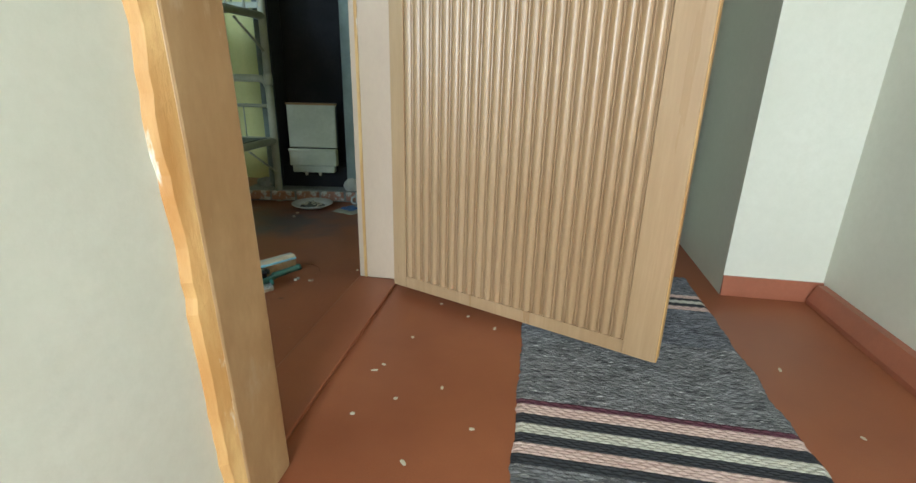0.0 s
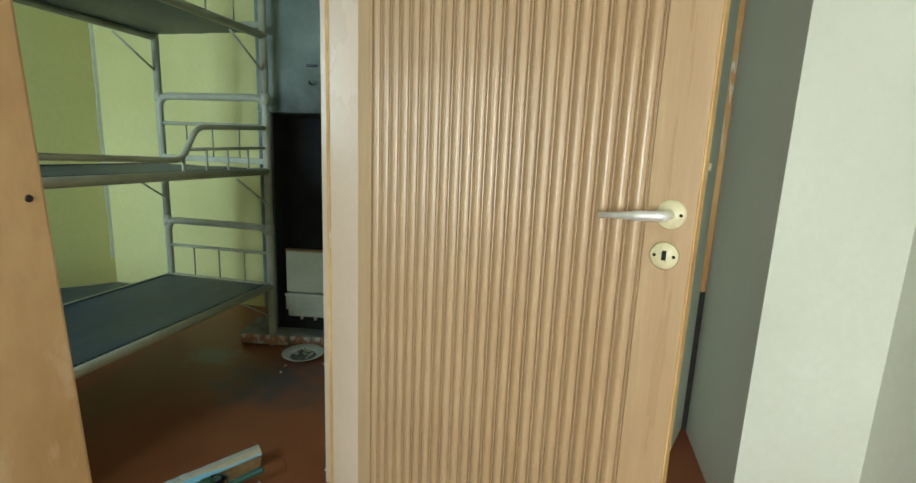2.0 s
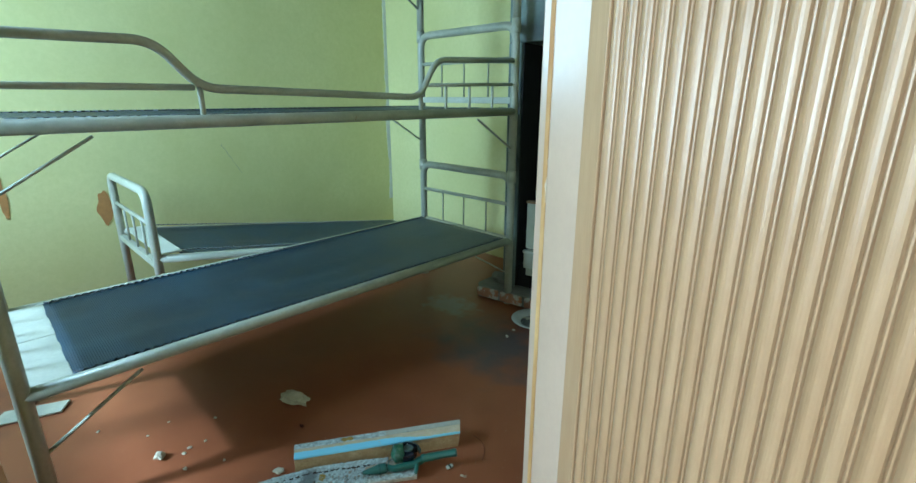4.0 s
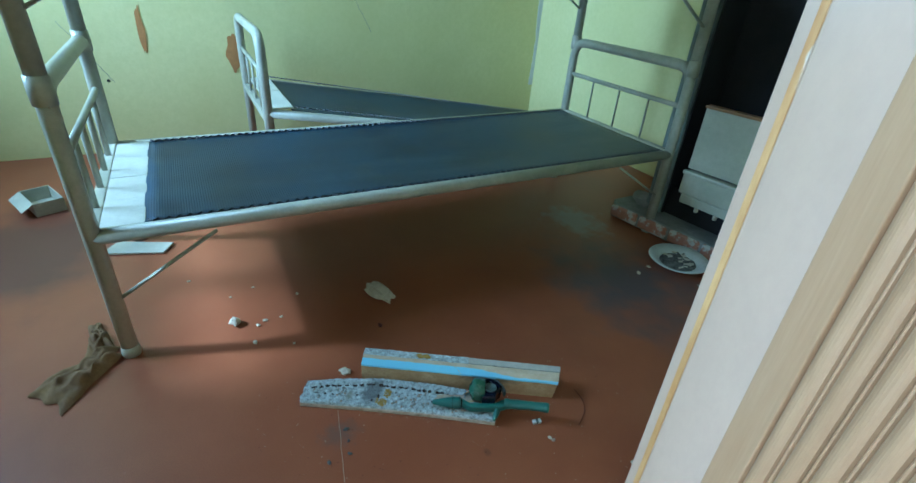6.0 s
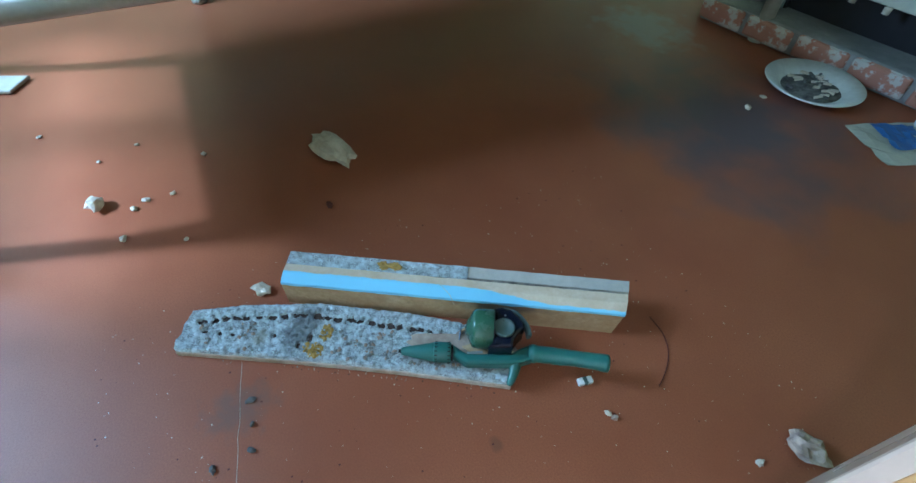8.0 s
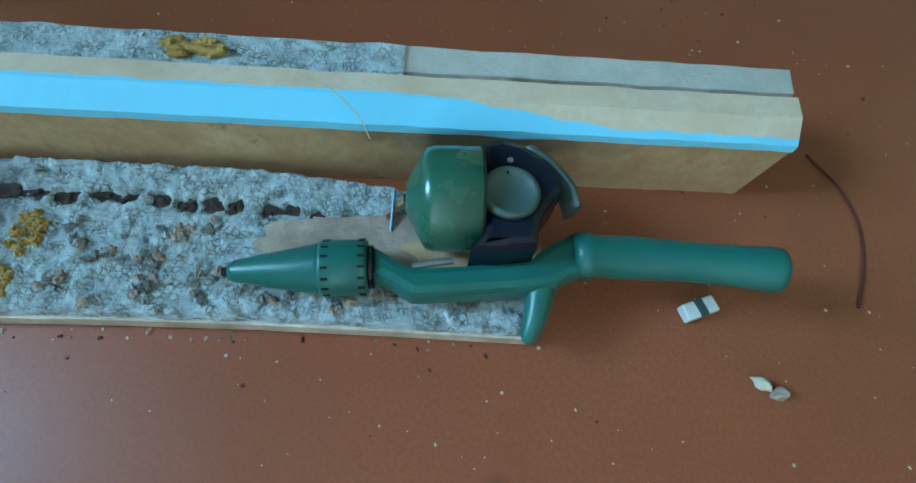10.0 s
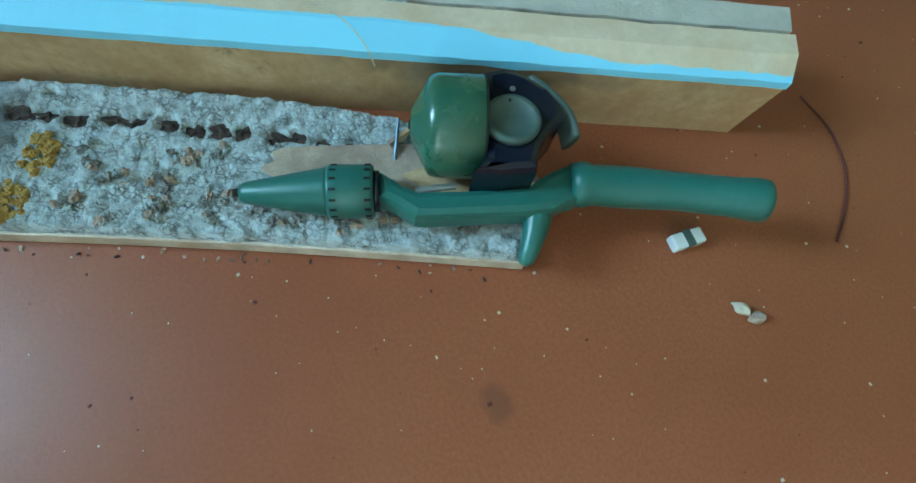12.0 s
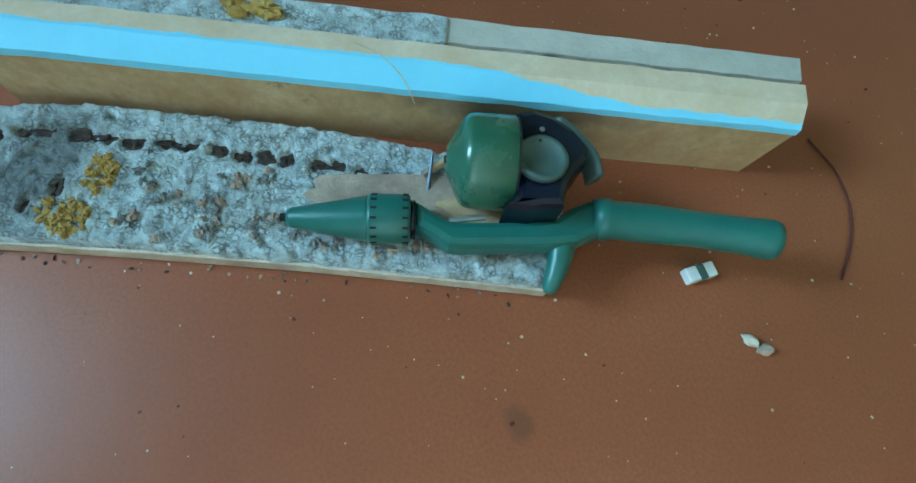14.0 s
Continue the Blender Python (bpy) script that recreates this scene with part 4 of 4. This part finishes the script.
bm = prism(((-0.10, -0.04), (0.10, -0.035), (0.11, 0.035), (-0.08, 0.045)), 0.0, 0.009, 0.003)
ob = part("folded_paper", bm, "paper")
ob.matrix_world = pose(-1.44, 0.95, 0.001, 0, 0, 70)
tagged(ob, "folded pale newspaper lying under the bed", "newspaper")


def chip(x, y, sx, sy, sz, rot, seed, label, material="chip", name="plaster_chip", group="plaster chips on the floor", z=0.0):
    ob = part(name, blob((sx, sy, sz), seed, 0.28, 3 if sx > 0.02 else 2), material)
    ob.matrix_world = pose(x, y, z, 0, 0, rot)
    return tagged(ob, label, "plaster chip", group)


chip(-0.852, 1.640, 0.060, 0.027, 0.020, 22, 5, "large pale plaster shard on the floor")
chip(-0.878, 1.209, 0.017, 0.014, 0.013, 10, 6, "small pale pebble of plaster")
for i, (x, y, s) in enumerate(((-0.774, 1.248, 0.008), (-0.847, 1.267, 0.007), (-0.862, 1.288, 0.008), (-0.861, 1.334, 0.006), (-0.729, 1.344, 0.005), (-0.96, 1.40, 0.006), (-1.02, 1.21, 0.005), (-1.05, 1.28, 0.005), (-1.16, 1.10, 0.006), (-0.616, 2.569, 0.009), (-0.634, 2.64, 0.008), (-0.564, 1.440, 0.015), (-0.035, 1.942, 0.006))):
    chip(x, y, s, s * 0.7, s * 0.5, 37 * i, 20 + i, "small pale crumb of plaster")
chip(-0.707, 1.589, 0.010, 0.005, 0.004, 10, 41, "dark brown wood crumb", "thread", "wood_crumb", "crumbs on the floor")
for i, (x, y, s) in enumerate(((-0.320, 1.333, 0.006), (-0.324, 1.379, 0.006), (-0.390, 1.390, 0.007), (-0.356, 1.386, 0.004))):
    chip(x, y, s, s * 0.6, 0.0025, 50 * i, 60 + i, "dark dirt crumb on the floor", "ash", "dirt_crumb", "crumbs on the floor")
chip(-0.022, 2.005, 0.024, 0.016, 0.012, 30, 71, "dry curled brown leaf", "splinter", "dry_leaf", "crumbs on the floor")
chunk = thing("painted_chip", "small square-cut chip with white and grey paint", "chip", "chips beside the boards", at=pose(-0.218, 1.808, 0.0005, 0, 0, 78))
part("wood", box((-0.0105, -0.0050, 0.0), (0.0105, 0.0050, 0.0075), 0.0012), "china", chunk)
part("stain", box((-0.0030, -0.0052, 0.0010), (0.0032, 0.0052, 0.0078), 0.001), "grey_knob", chunk, "grey-green paint smear")
chip(-0.168, 1.810, 0.0058, 0.0032, 0.0035, 20, 82, "small tan bark crumb", "chip", "bark_chip", "chips beside the boards")
chip(-0.159, 1.814, 0.0052, 0.0036, 0.004, 70, 83, "small tan bark crumb", "splinter", "bark_chip", "chips beside the boards")
scratch = part("floor_scratch", tube([(-0.452 + 0.0172 * k, 1.389 - 0.0036 * k + 0.0022 * noise.noise((k * 0.9, 3, 0)), 0.0) for k in range(13)], 0.0004, 5), "butt")
tagged(scratch, "thin pale scratch across the painted floor", "scratch")
random.seed(11)
bm = bmesh.new()
for i in range(520):
    x, y = random.uniform(-0.62, 0.0), random.uniform(1.2, 2.1)
    s = random.choice((0.0003, 0.0003, 0.0004, 0.0005, 0.0008))
    box((x - s, y - s * random.uniform(0.4, 1.6), 0.0), (x + s, y + s * 0.7, s * 0.6), bm=bm)
tagged(part("floor_dust", bm, "chip"), "specks of pale dust and grit on the floor", "dust", kind="stuff")

bm = bmesh.new()
for i in range(260):
    x, y = random.uniform(-0.62, 0.0), random.uniform(1.2, 2.1)
    s = random.choice((0.0003, 0.0004, 0.0006, 0.0010))
    box((x - s, y - s * random.uniform(0.4, 2.2), 0.0), (x + s, y + s * 0.8, s * 0.6), bm=bm)
tagged(part("floor_dirt", bm, "thread"), "dark specks of dirt and bark crumbs on the floor", "dirt", kind="stuff")

# ---- sawn boards and fishing rod, laid out along one line ----
LAY = pose(-0.3545, 1.593, 0, 0, 0, 59.1) @ Matrix.Diagonal((0.91, 0.91, 0.91, 1))
board = thing("bark_board", "short sawn board with grey lichened bark, lying flat", "board", "boards on the floor", at=LAY)
U0, U1, V0, V1 = -0.350, 0.168, -0.031, 0.053


def side(u, pts):
    """The board's uneven edge, as an offset across at u along."""
    return float(np.interp(u, [p[0] for p in pts], [p[1] for p in pts]))


LOW = ((-0.35, -0.0205), (-0.26, -0.0195), (-0.17, -0.0188), (-0.09, -0.0192), (0.0, -0.0212), (0.08, -0.0245), (0.168, -0.029))
TOP = ((-0.35, 0.049), (-0.27, 0.068), (-0.15, 0.083), (0.0, 0.079), (0.168, 0.058))
random.seed(8)
PITS = []
a = U0 + 0.025
while a < 0.084:
    PITS.append((a, side(a, TOP) - 0.024 - 0.022 * max(0, a + 0.2) + random.uniform(-0.002, 0.002), random.uniform(0.0052, 0.0090), random.uniform(0.0046, 0.0072)))
    a += random.uniform(0.0125, 0.0215)
PITS += [(-0.315, 0.013, 0.006, 0.003), (-0.290, 0.012, 0.004, 0.004), (-0.270, 0.012, 0.0035, 0.003), (-0.205, 0.016, 0.005, 0.004), (-0.163, 0.004, 0.003, 0.006), (-0.148, 0.018, 0.0035, 0.008), (0.022, 0.004, 0.004, 0.0035)]
bm = bmesh.new()
nu, nv = 380, 70
g = []
for i in range(nu + 1):
    row = []
    for j in range(nv + 1):
        a = U0 + (U1 - U0) * i / nu
        b = side(a, LOW) + (side(a, TOP) - side(a, LOW)) * j / nv
        if i in (0, nu):
            a += 0.004 * noise.noise((b * 70, i, 0))
        if j in (0, nv):
            b += 0.0016 * noise.noise((a * 60, j, 0))
        z = 0.021 + 0.0017 * noise.noise((a * 130, b * 130, 0)) + 0.0014 * noise.noise((a * 290, b * 290, 4)) + 0.0010 * noise.noise((a * 620, b * 620, 9)) - 0.003 * max(0, noise.noise((a * 95, b * 110, 7)) - 0.25) * 2
        for pu, pv, ru, rv in PITS:
            d = ((a - pu) / ru) ** 2 + ((b - pv) / rv) ** 2 + 0.9 * noise.noise((a * 230, b * 230, 3))
            if d < 1.3:
                z -= 0.0052 * min(1.0, 1.3 - d)
        if j in (0, nv):
            z = 0.0105
        if 0.02 < a + 0.3 * noise.noise((a * 8, b * 30, 2)) * 0.1 and 0.008 < b < 0.046 and a > 0.004:
            z = 0.0185 + 0.0005 * noise.noise((a * 50, b * 200, 0))
        row.append(bm.verts.new((a, b, z)))
    g.append(row)
for a, b in zip(g, g[1:]):
    for j in range(nv):
        bm.faces.new((a[j], b[j], b[j + 1], a[j + 1]))
part("bark", bm, "bark", board, "rough grey bark", True)
part("wood", prism([(max(U0 + 0.001, min(U1 - 0.001, u)), v - 0.0012) for u, v in LOW] + [(max(U0 + 0.001, min(U1 - 0.001, u)), v + 0.0004) for u, v in TOP[::-1]], 0.0005, 0.0125, 0.001), "edge_wood", board, "pale sawn wood")
part("bare_patch", prism([(0.090 + 0.092 * x, 0.0270 + y * 0.019) for x, y in ragged(0, 0, 1, 1, 3, 40)], 0.0180, 0.0226, 0.0006), "splinter", board, "torn bare wood")
part("bare_patch", prism([(0.132 + 0.040 * x, 0.022 + y * 0.013) for x, y in ragged(0, 0, 1, 1, 6, 30)], 0.0222, 0.0232, 0.0003), "sawn", board, "pale torn wood")
for k, (pu, pv, ru, rv) in enumerate(PITS):
    ob = part("bark_pit", blob((ru * 0.86, rv * 0.86, 0.0012), 3.7 * k, 0.9, 3), "pit", board, "dark rotted pit")
    ob.location = (pu, pv, 0.0160)
for i in range(64):
    col = random.choice((-0.31, -0.245, -0.10, -0.075, -0.052, -0.048, -0.02, 0.005, 0.03, 0.055, 0.09, 0.13))
    a, b = col + random.gauss(0, 0.006), random.uniform(-0.014, 0.042)
    if -0.02 < a and b > 0.006:
        b = random.uniform(-0.016, 0.004)
    for k in range(random.choice((1, 2, 3, 4))):
        ob = part("bark_lump", blob((random.uniform(0.0014, 0.0036), random.uniform(0.0014, 0.0034), random.uniform(0.0010, 0.0024)), 100 + i * 5 + k, 0.6), ("bark_scab", "bark_scab", "bark", "splinter")[(i + k) % 4], board)
        ob.location = (a + random.gauss(0, 0.0028), b + random.gauss(0, 0.0028), 0.0202)
for cu, cv, ru, rv, many in ((-0.126, 0.030, 0.010, 0.015, 34), (-0.133, -0.004, 0.011, 0.013, 34), (-0.150, 0.000, 0.006, 0.006, 6)):
    for i in range(many):
        t, r = random.uniform(0, 6.3), random.random() ** 0.6
        ob = part("lichen", blob((random.uniform(0.0018, 0.0036), random.uniform(0.0016, 0.0030), random.uniform(0.0012, 0.0024)), 200 + i, 0.55), "lichen", board, "yellow lichen crust")
        ob.matrix_basis = pose(cu + ru * r * math.cos(t), cv + rv * r * math.sin(t), 0.0198, 0, 0, random.uniform(0, 180))

for i in range(34):
    a = random.uniform(-0.30, 0.16)
    ob = part("bark_crumb", blob((random.uniform(0.0006, 0.0019), random.uniform(0.0005, 0.0013), random.uniform(0.0005, 0.001)), 400 + i, 0.6, 1), ("pit", "bark_scab", "splinter")[i % 3])
    ob.matrix_world = LAY @ pose(a, side(a, LOW) - random.uniform(0.002, 0.009), 0.0, 0, 0, random.uniform(0, 180))
    tagged(ob, "tiny crumb of bark fallen beside the board", "bark crumb", "bark crumbs beside the board")

# upright plank with leftover blue paint, and the bark-backed ledge behind it
M["edge_paint"] = mat("pale_blue_paint_on_wood", (0.68, 0.54, 0.40), 0.7, (0.50, 0.38, 0.24), (0.70, 0.62, 0.48), 26, 0.7, 170, 0.3, 0.001)
nt = M["edge_paint"].node_tree
tc = nt.nodes.new("ShaderNodeTexCoord")
sx = nt.nodes.new("ShaderNodeSeparateXYZ")
nz = nt.nodes.new("ShaderNodeTexNoise")
nz.inputs["Scale"].default_value, nz.inputs["Detail"].default_value = 70, 5
nt.links.new(tc.outputs["Object"], sx.inputs[0])
nt.links.new(tc.outputs["Object"], nz.inputs["Vector"])


def mth(op, a, b, clamp=False):
    m_ = nt.nodes.new("ShaderNodeMath")
    m_.operation, m_.use_clamp = op, clamp
    for s, v in zip(m_.inputs, (a, b)):
        if isinstance(v, (int, float)):
            s.default_value = v
        else:
            nt.links.new(v, s)
    return m_.outputs[0]


lim = nt.nodes.new("ShaderNodeMapRange")
lim.inputs["From Min"].default_value, lim.inputs["From Max"].default_value = 0.10, 0.22
lim.inputs["To Min"].default_value, lim.inputs["To Max"].default_value = 0.1035, 0.0885
nt.links.new(sx.outputs["X"], lim.inputs["Value"])
edge = mth("ADD", mth("SUBTRACT", lim.outputs[0], sx.outputs["Y"]), mth("MULTIPLY", mth("SUBTRACT", nz.outputs[0], 0.5), 0.006))
fac = mth("MULTIPLY", edge, 900, True)
mx = nt.nodes.new("ShaderNodeMix")
mx.data_type = "RGBA"
bs = nt.nodes["Principled BSDF"]
nt.links.new(fac, mx.inputs[0])
nt.links.new(bs.inputs["Base Color"].links[0].from_socket, mx.inputs[6])
mx.inputs[7].default_value = (0.27, 0.63, 0.84, 1)
nt.links.new(mx.outputs[2], bs.inputs["Base Color"])


def section(sec, u0, u1, n, wob=0.0008, skew=0.0):
    """A board of the given section (v, z) from u0 to u1 with slightly uneven edges."""
    bm = bmesh.new()
    rings = []
    for i in range(n + 1):
        u = u0 + (u1 - u0) * i / n
        rings.append([bm.verts.new((u + skew * (v - 0.084) * (i / n) + 0.008 * (z / 0.058 - 0.55) * max(0.0, i / n * 8 - 7), v + wob * noise.noise((u * 40, k, 1)), z + (wob * noise.noise((u * 35, k, 5)) if z > 0.002 else 0))) for k, (v, z) in enumerate(sec)])
    m_ = len(sec)
    for a, b in zip(rings, rings[1:]):
        for k in range(m_):
            bm.faces.new((a[k], a[(k + 1) % m_], b[(k + 1) % m_], b[k]))
    bm.faces.new(rings[0][::-1])
    bm.faces.new(rings[-1])
    bmesh.ops.recalc_face_normals(bm, faces=bm.faces)
    return bm


plank = thing("sawn_plank", "short sawn plank on edge with pale blue paint", "plank", "boards on the floor", at=LAY @ pose(0.336, 0.0838, 0, 0, 0, -0.9) @ pose(-0.336, -0.0838, 0))
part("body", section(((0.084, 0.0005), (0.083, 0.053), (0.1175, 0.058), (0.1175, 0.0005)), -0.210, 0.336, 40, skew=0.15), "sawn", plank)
part("painted_top", section(((0.0825, 0.0525), (0.0832, 0.0575), (0.100, 0.0645), (0.1175, 0.0645), (0.1178, 0.0578)), -0.2105, 0.3365, 40, 0.001, 0.15), "edge_paint", plank, "pale wood top with light blue paint")
part("ledge", section(((0.119, 0.0005), (0.1190, 0.0500), (0.124, 0.0515), (0.1265, 0.0590), (0.148, 0.0600), (0.148, 0.0005)), -0.212, 0.3400, 40, 0.0012, 0.15), "stone", plank, "weathered grey ledge")
part("ledge_bark", section(((0.1195, 0.0560), (0.121, 0.0600), (0.146, 0.0620), (0.1482, 0.0590)), -0.213, 0.085, 40, 0.0022), "bark", plank, "grey bark on the ledge")
for i in range(12):
    ob = part("lichen", blob((0.006, 0.0035, 0.003), 300 + i, 0.4), "lichen", plank, "yellow lichen")
    ob.location = (-0.040 + random.uniform(-0.016, 0.016), 0.130 + random.uniform(-0.006, 0.008), 0.0605)

# nail and splinter between the boards
nail = part("nail", tube(((0.0845, 0.034, 0.022), (0.0860, 0.058, 0.032)), [0.0013, 0.0011], 8), "steel")
nail.matrix_world = LAY
tagged(nail, "bent steel nail stuck in the bark board", "nail")
for k, pts in enumerate((((0.085, 0.048, 0.024), (0.10, 0.058, 0.030), (0.115, 0.062, 0.034)), ((0.08, 0.044, 0.024), (0.095, 0.056, 0.026), (0.105, 0.064, 0.026)))):
    ob = part("splinter", tube(pts, [0.0028, 0.002, 0.0008], 6), "sawn" if k == 0 else "splinter")
    ob.matrix_world = LAY
    tagged(ob, "torn wood splinter behind the reel", "splinter", "splinters by the reel")
hair = part("pale_fibre", tube(((0.03, 0.115, 0.066), (0.05, 0.100, 0.073), (0.066, 0.085, 0.068), (0.072, 0.076, 0.058)), 0.0004, 5, 0.01), "chip")
hair.matrix_world = LAY
tagged(hair, "thin pale fibre curling off the plank", "fibre")

# the rod handle with its closed-face reel
rod = thing("fishing_rod", "short green plastic fishing rod handle with closed-face reel", "fishing rod", at=LAY)
rx = pose(0, 0, 0, 0, 90, 0)
ax = Matrix.Translation((0, -0.0005, 0.0365)) @ pose(0, 0, 0, 0, 0, 3.2) @ rx
part("nose_cone", lathe(((0, 0.0), (0.0050, 0.0), (0.0062, 0.003), (0.0142, 0.047), (0.0148, 0.0495), (0, 0.050)), 36, ax), "rod_green", rod, smooth=True)
part("tip_hole", lathe(((0.0024, -0.004), (0.0026, 0.0008), (0, 0.0009)), 12, ax), "hole", rod)
col = part("collet", lathe(((0, 0.0485), (0.0150, 0.0485), (0.0158, 0.0505), (0.0156, 0.0725), (0.0148, 0.0745), (0, 0.0745)), 36, ax), "rod_green", rod, smooth=True)
for ring_z in (0.0525, 0.0715):
    for k in range(16):
        a = 2 * math.pi * k / 16
        bm = box((0.0145, -0.0007, ring_z - 0.0018), (0.0161, 0.0007, ring_z + 0.0018))
        bmesh.ops.transform(bm, matrix=ax @ pose(0, 0, 0, 0, 0, math.degrees(a)), verts=bm.verts)
        part("notch", bm, "hole", col)
part("neck", lathe(((0, 0.074), (0.0122, 0.074), (0.0122, 0.0775), (0, 0.078)), 28, ax), "rod_black", rod, smooth=True)
outline = ((0.0765, 0.0140), (0.0835, 0.0098), (0.0920, 0.0040), (0.1003, 0.0008), (0.1300, 0.0030), (0.1476, 0.0048), (0.1640, 0.0075), (0.1700, 0.0120), (0.1780, 0.0175), (0.1860, 0.0215), (0.1945, 0.0240),
           (0.1935, -0.0010), (0.1850, -0.0040), (0.1784, -0.0085), (0.1616, -0.0114), (0.1300, -0.0140), (0.1050, -0.0160), (0.0985, -0.0158), (0.0880, -0.0090), (0.0775, -0.0040))
part("frame", prism(outline, 0.0265, 0.0465, 0.0050), "rod_green", rod)
grip = tube(((0.190, 0.0120, 0.0395), (0.196, 0.0118, 0.0400), (0.2, 0.0114, 0.0402), (0.203, 0.0113, 0.0404), (0.225, 0.0098, 0.0420), (0.255, 0.0068, 0.0450), (0.285, 0.0030, 0.0480), (0.300, 0.0006, 0.0497), (0.3045, 0.0, 0.0502), (0.3065, -0.0003, 0.0504)),
            [0.0122, 0.0138, 0.0138, 0.0124, 0.0127, 0.0116, 0.0120, 0.0132, 0.0126, 0.0085], 24)
part("grip", grip, "rod_green", rod, "rounded green grip", True)
part("trigger", tube(((0.170, -0.002, 0.034), (0.1705, -0.010, 0.0335), (0.1690, -0.018, 0.032), (0.1665, -0.026, 0.030), (0.1635, -0.033, 0.028), (0.1622, -0.0362, 0.0272)), [0.0098, 0.0090, 0.0074, 0.0062, 0.0052, 0.0026], 14), "rod_green", rod, "hooked finger trigger", True)
rc = Matrix.Translation((0, 0.0400, 0.0520)) @ rx
reel = part("reel_cup", lathe(((0, 0.0940), (0.0085, 0.0942), (0.0112, 0.0955), (0.0165, 0.0985), (0.0220, 0.1010), (0.0265, 0.1035), (0.0288, 0.1058), (0.0298, 0.1088), (0.0300, 0.1120), (0.0303, 0.1345), (0.0294, 0.1355), (0, 0.1355)), 56, rc), "reel_green", rod, "olive green painted reel cup with chipped paint", True)
part("line_hole", lathe(((0.0024, 0.0928), (0.0026, 0.0941), (0, 0.0942)), 14, rc), "hole", reel)
part("seam", lathe(((0.0292, 0.1352), (0.0304, 0.1354), (0.0304, 0.1362), (0.0292, 0.1366)), 56, rc), "hole", reel)
bm = prism(((0.1362, 0.0685), (0.148, 0.0720), (0.161, 0.0685), (0.173, 0.0590), (0.1815, 0.0460), (0.1805, 0.0380), (0.173, 0.0290), (0.167, 0.0190), (0.1650, 0.0115), (0.164, 0.0045), (0.150, 0.0030), (0.146, 0.0018), (0.129, 0.0025), (0.1320, 0.0065), (0.1355, 0.0110), (0.1362, 0.0160)), 0.030, 0.0690, 0.0045)
body_ = part("reel_body", bm, "rod_black", rod, "glossy dark navy reel body")
part("thumb_lever", tube(rounded(((0.152, 0.0755, 0.052), (0.165, 0.0725, 0.052), (0.178, 0.0610, 0.052), (0.1880, 0.0460, 0.052), (0.1900, 0.0345, 0.050)), 0.010, 5), [0.0028 + 0.0012 * (k > 3) for k in range(20)], 10, flat=3.0), "grey_knob", body_, "grey green thumb lever", True)
kz = Matrix.Translation((0.1505, 0.0335, 0.0690))
knob = part("knob", lathe(((0, 0.0), (0.0160, 0.0), (0.0160, 0.0035), (0.0150, 0.0045), (0.0125, 0.0042), (0.0122, 0.0036), (0, 0.0036)), 44, kz), "grey_knob", body_, "round grey drag knob", True)
part("mark", box((0.1485, 0.0440, 0.0725), (0.1500, 0.0462, 0.0731)), "hole", knob)
part("rivet", lathe(((0, 0.0012), (0.0016, 0.0008), (0.0018, 0)), 12, Matrix.Translation((0.1520, 0.0560, 0.0690))), "tin", body_)
part("reel_foot", tube(((0.0985, 0.0030, 0.0400), (0.110, 0.0052, 0.0405), (0.1215, 0.0070, 0.0405)), 0.0022, 8, flat=0.5), "tin", rod, "small steel reel foot")
part("seat_screw", lathe(((0, 0.0), (0.0022, 0.0), (0.0026, 0.004), (0, 0.005)), 10, Matrix.Translation((0.1655, 0.0085, 0.0405))), "brass", rod)

line = part("fishing_line", tube(rounded([(-0.262, 1.963, 0.0012), (-0.231, 1.962, 0.0012), (-0.206, 1.950, 0.0012), (-0.190, 1.934, 0.0012), (-0.177, 1.915, 0.0012), (-0.168, 1.898, 0.0012)], 0.01), 0.0008, 8), "thread")
tagged(line, "dark brown thread curving across the floor", "thread")
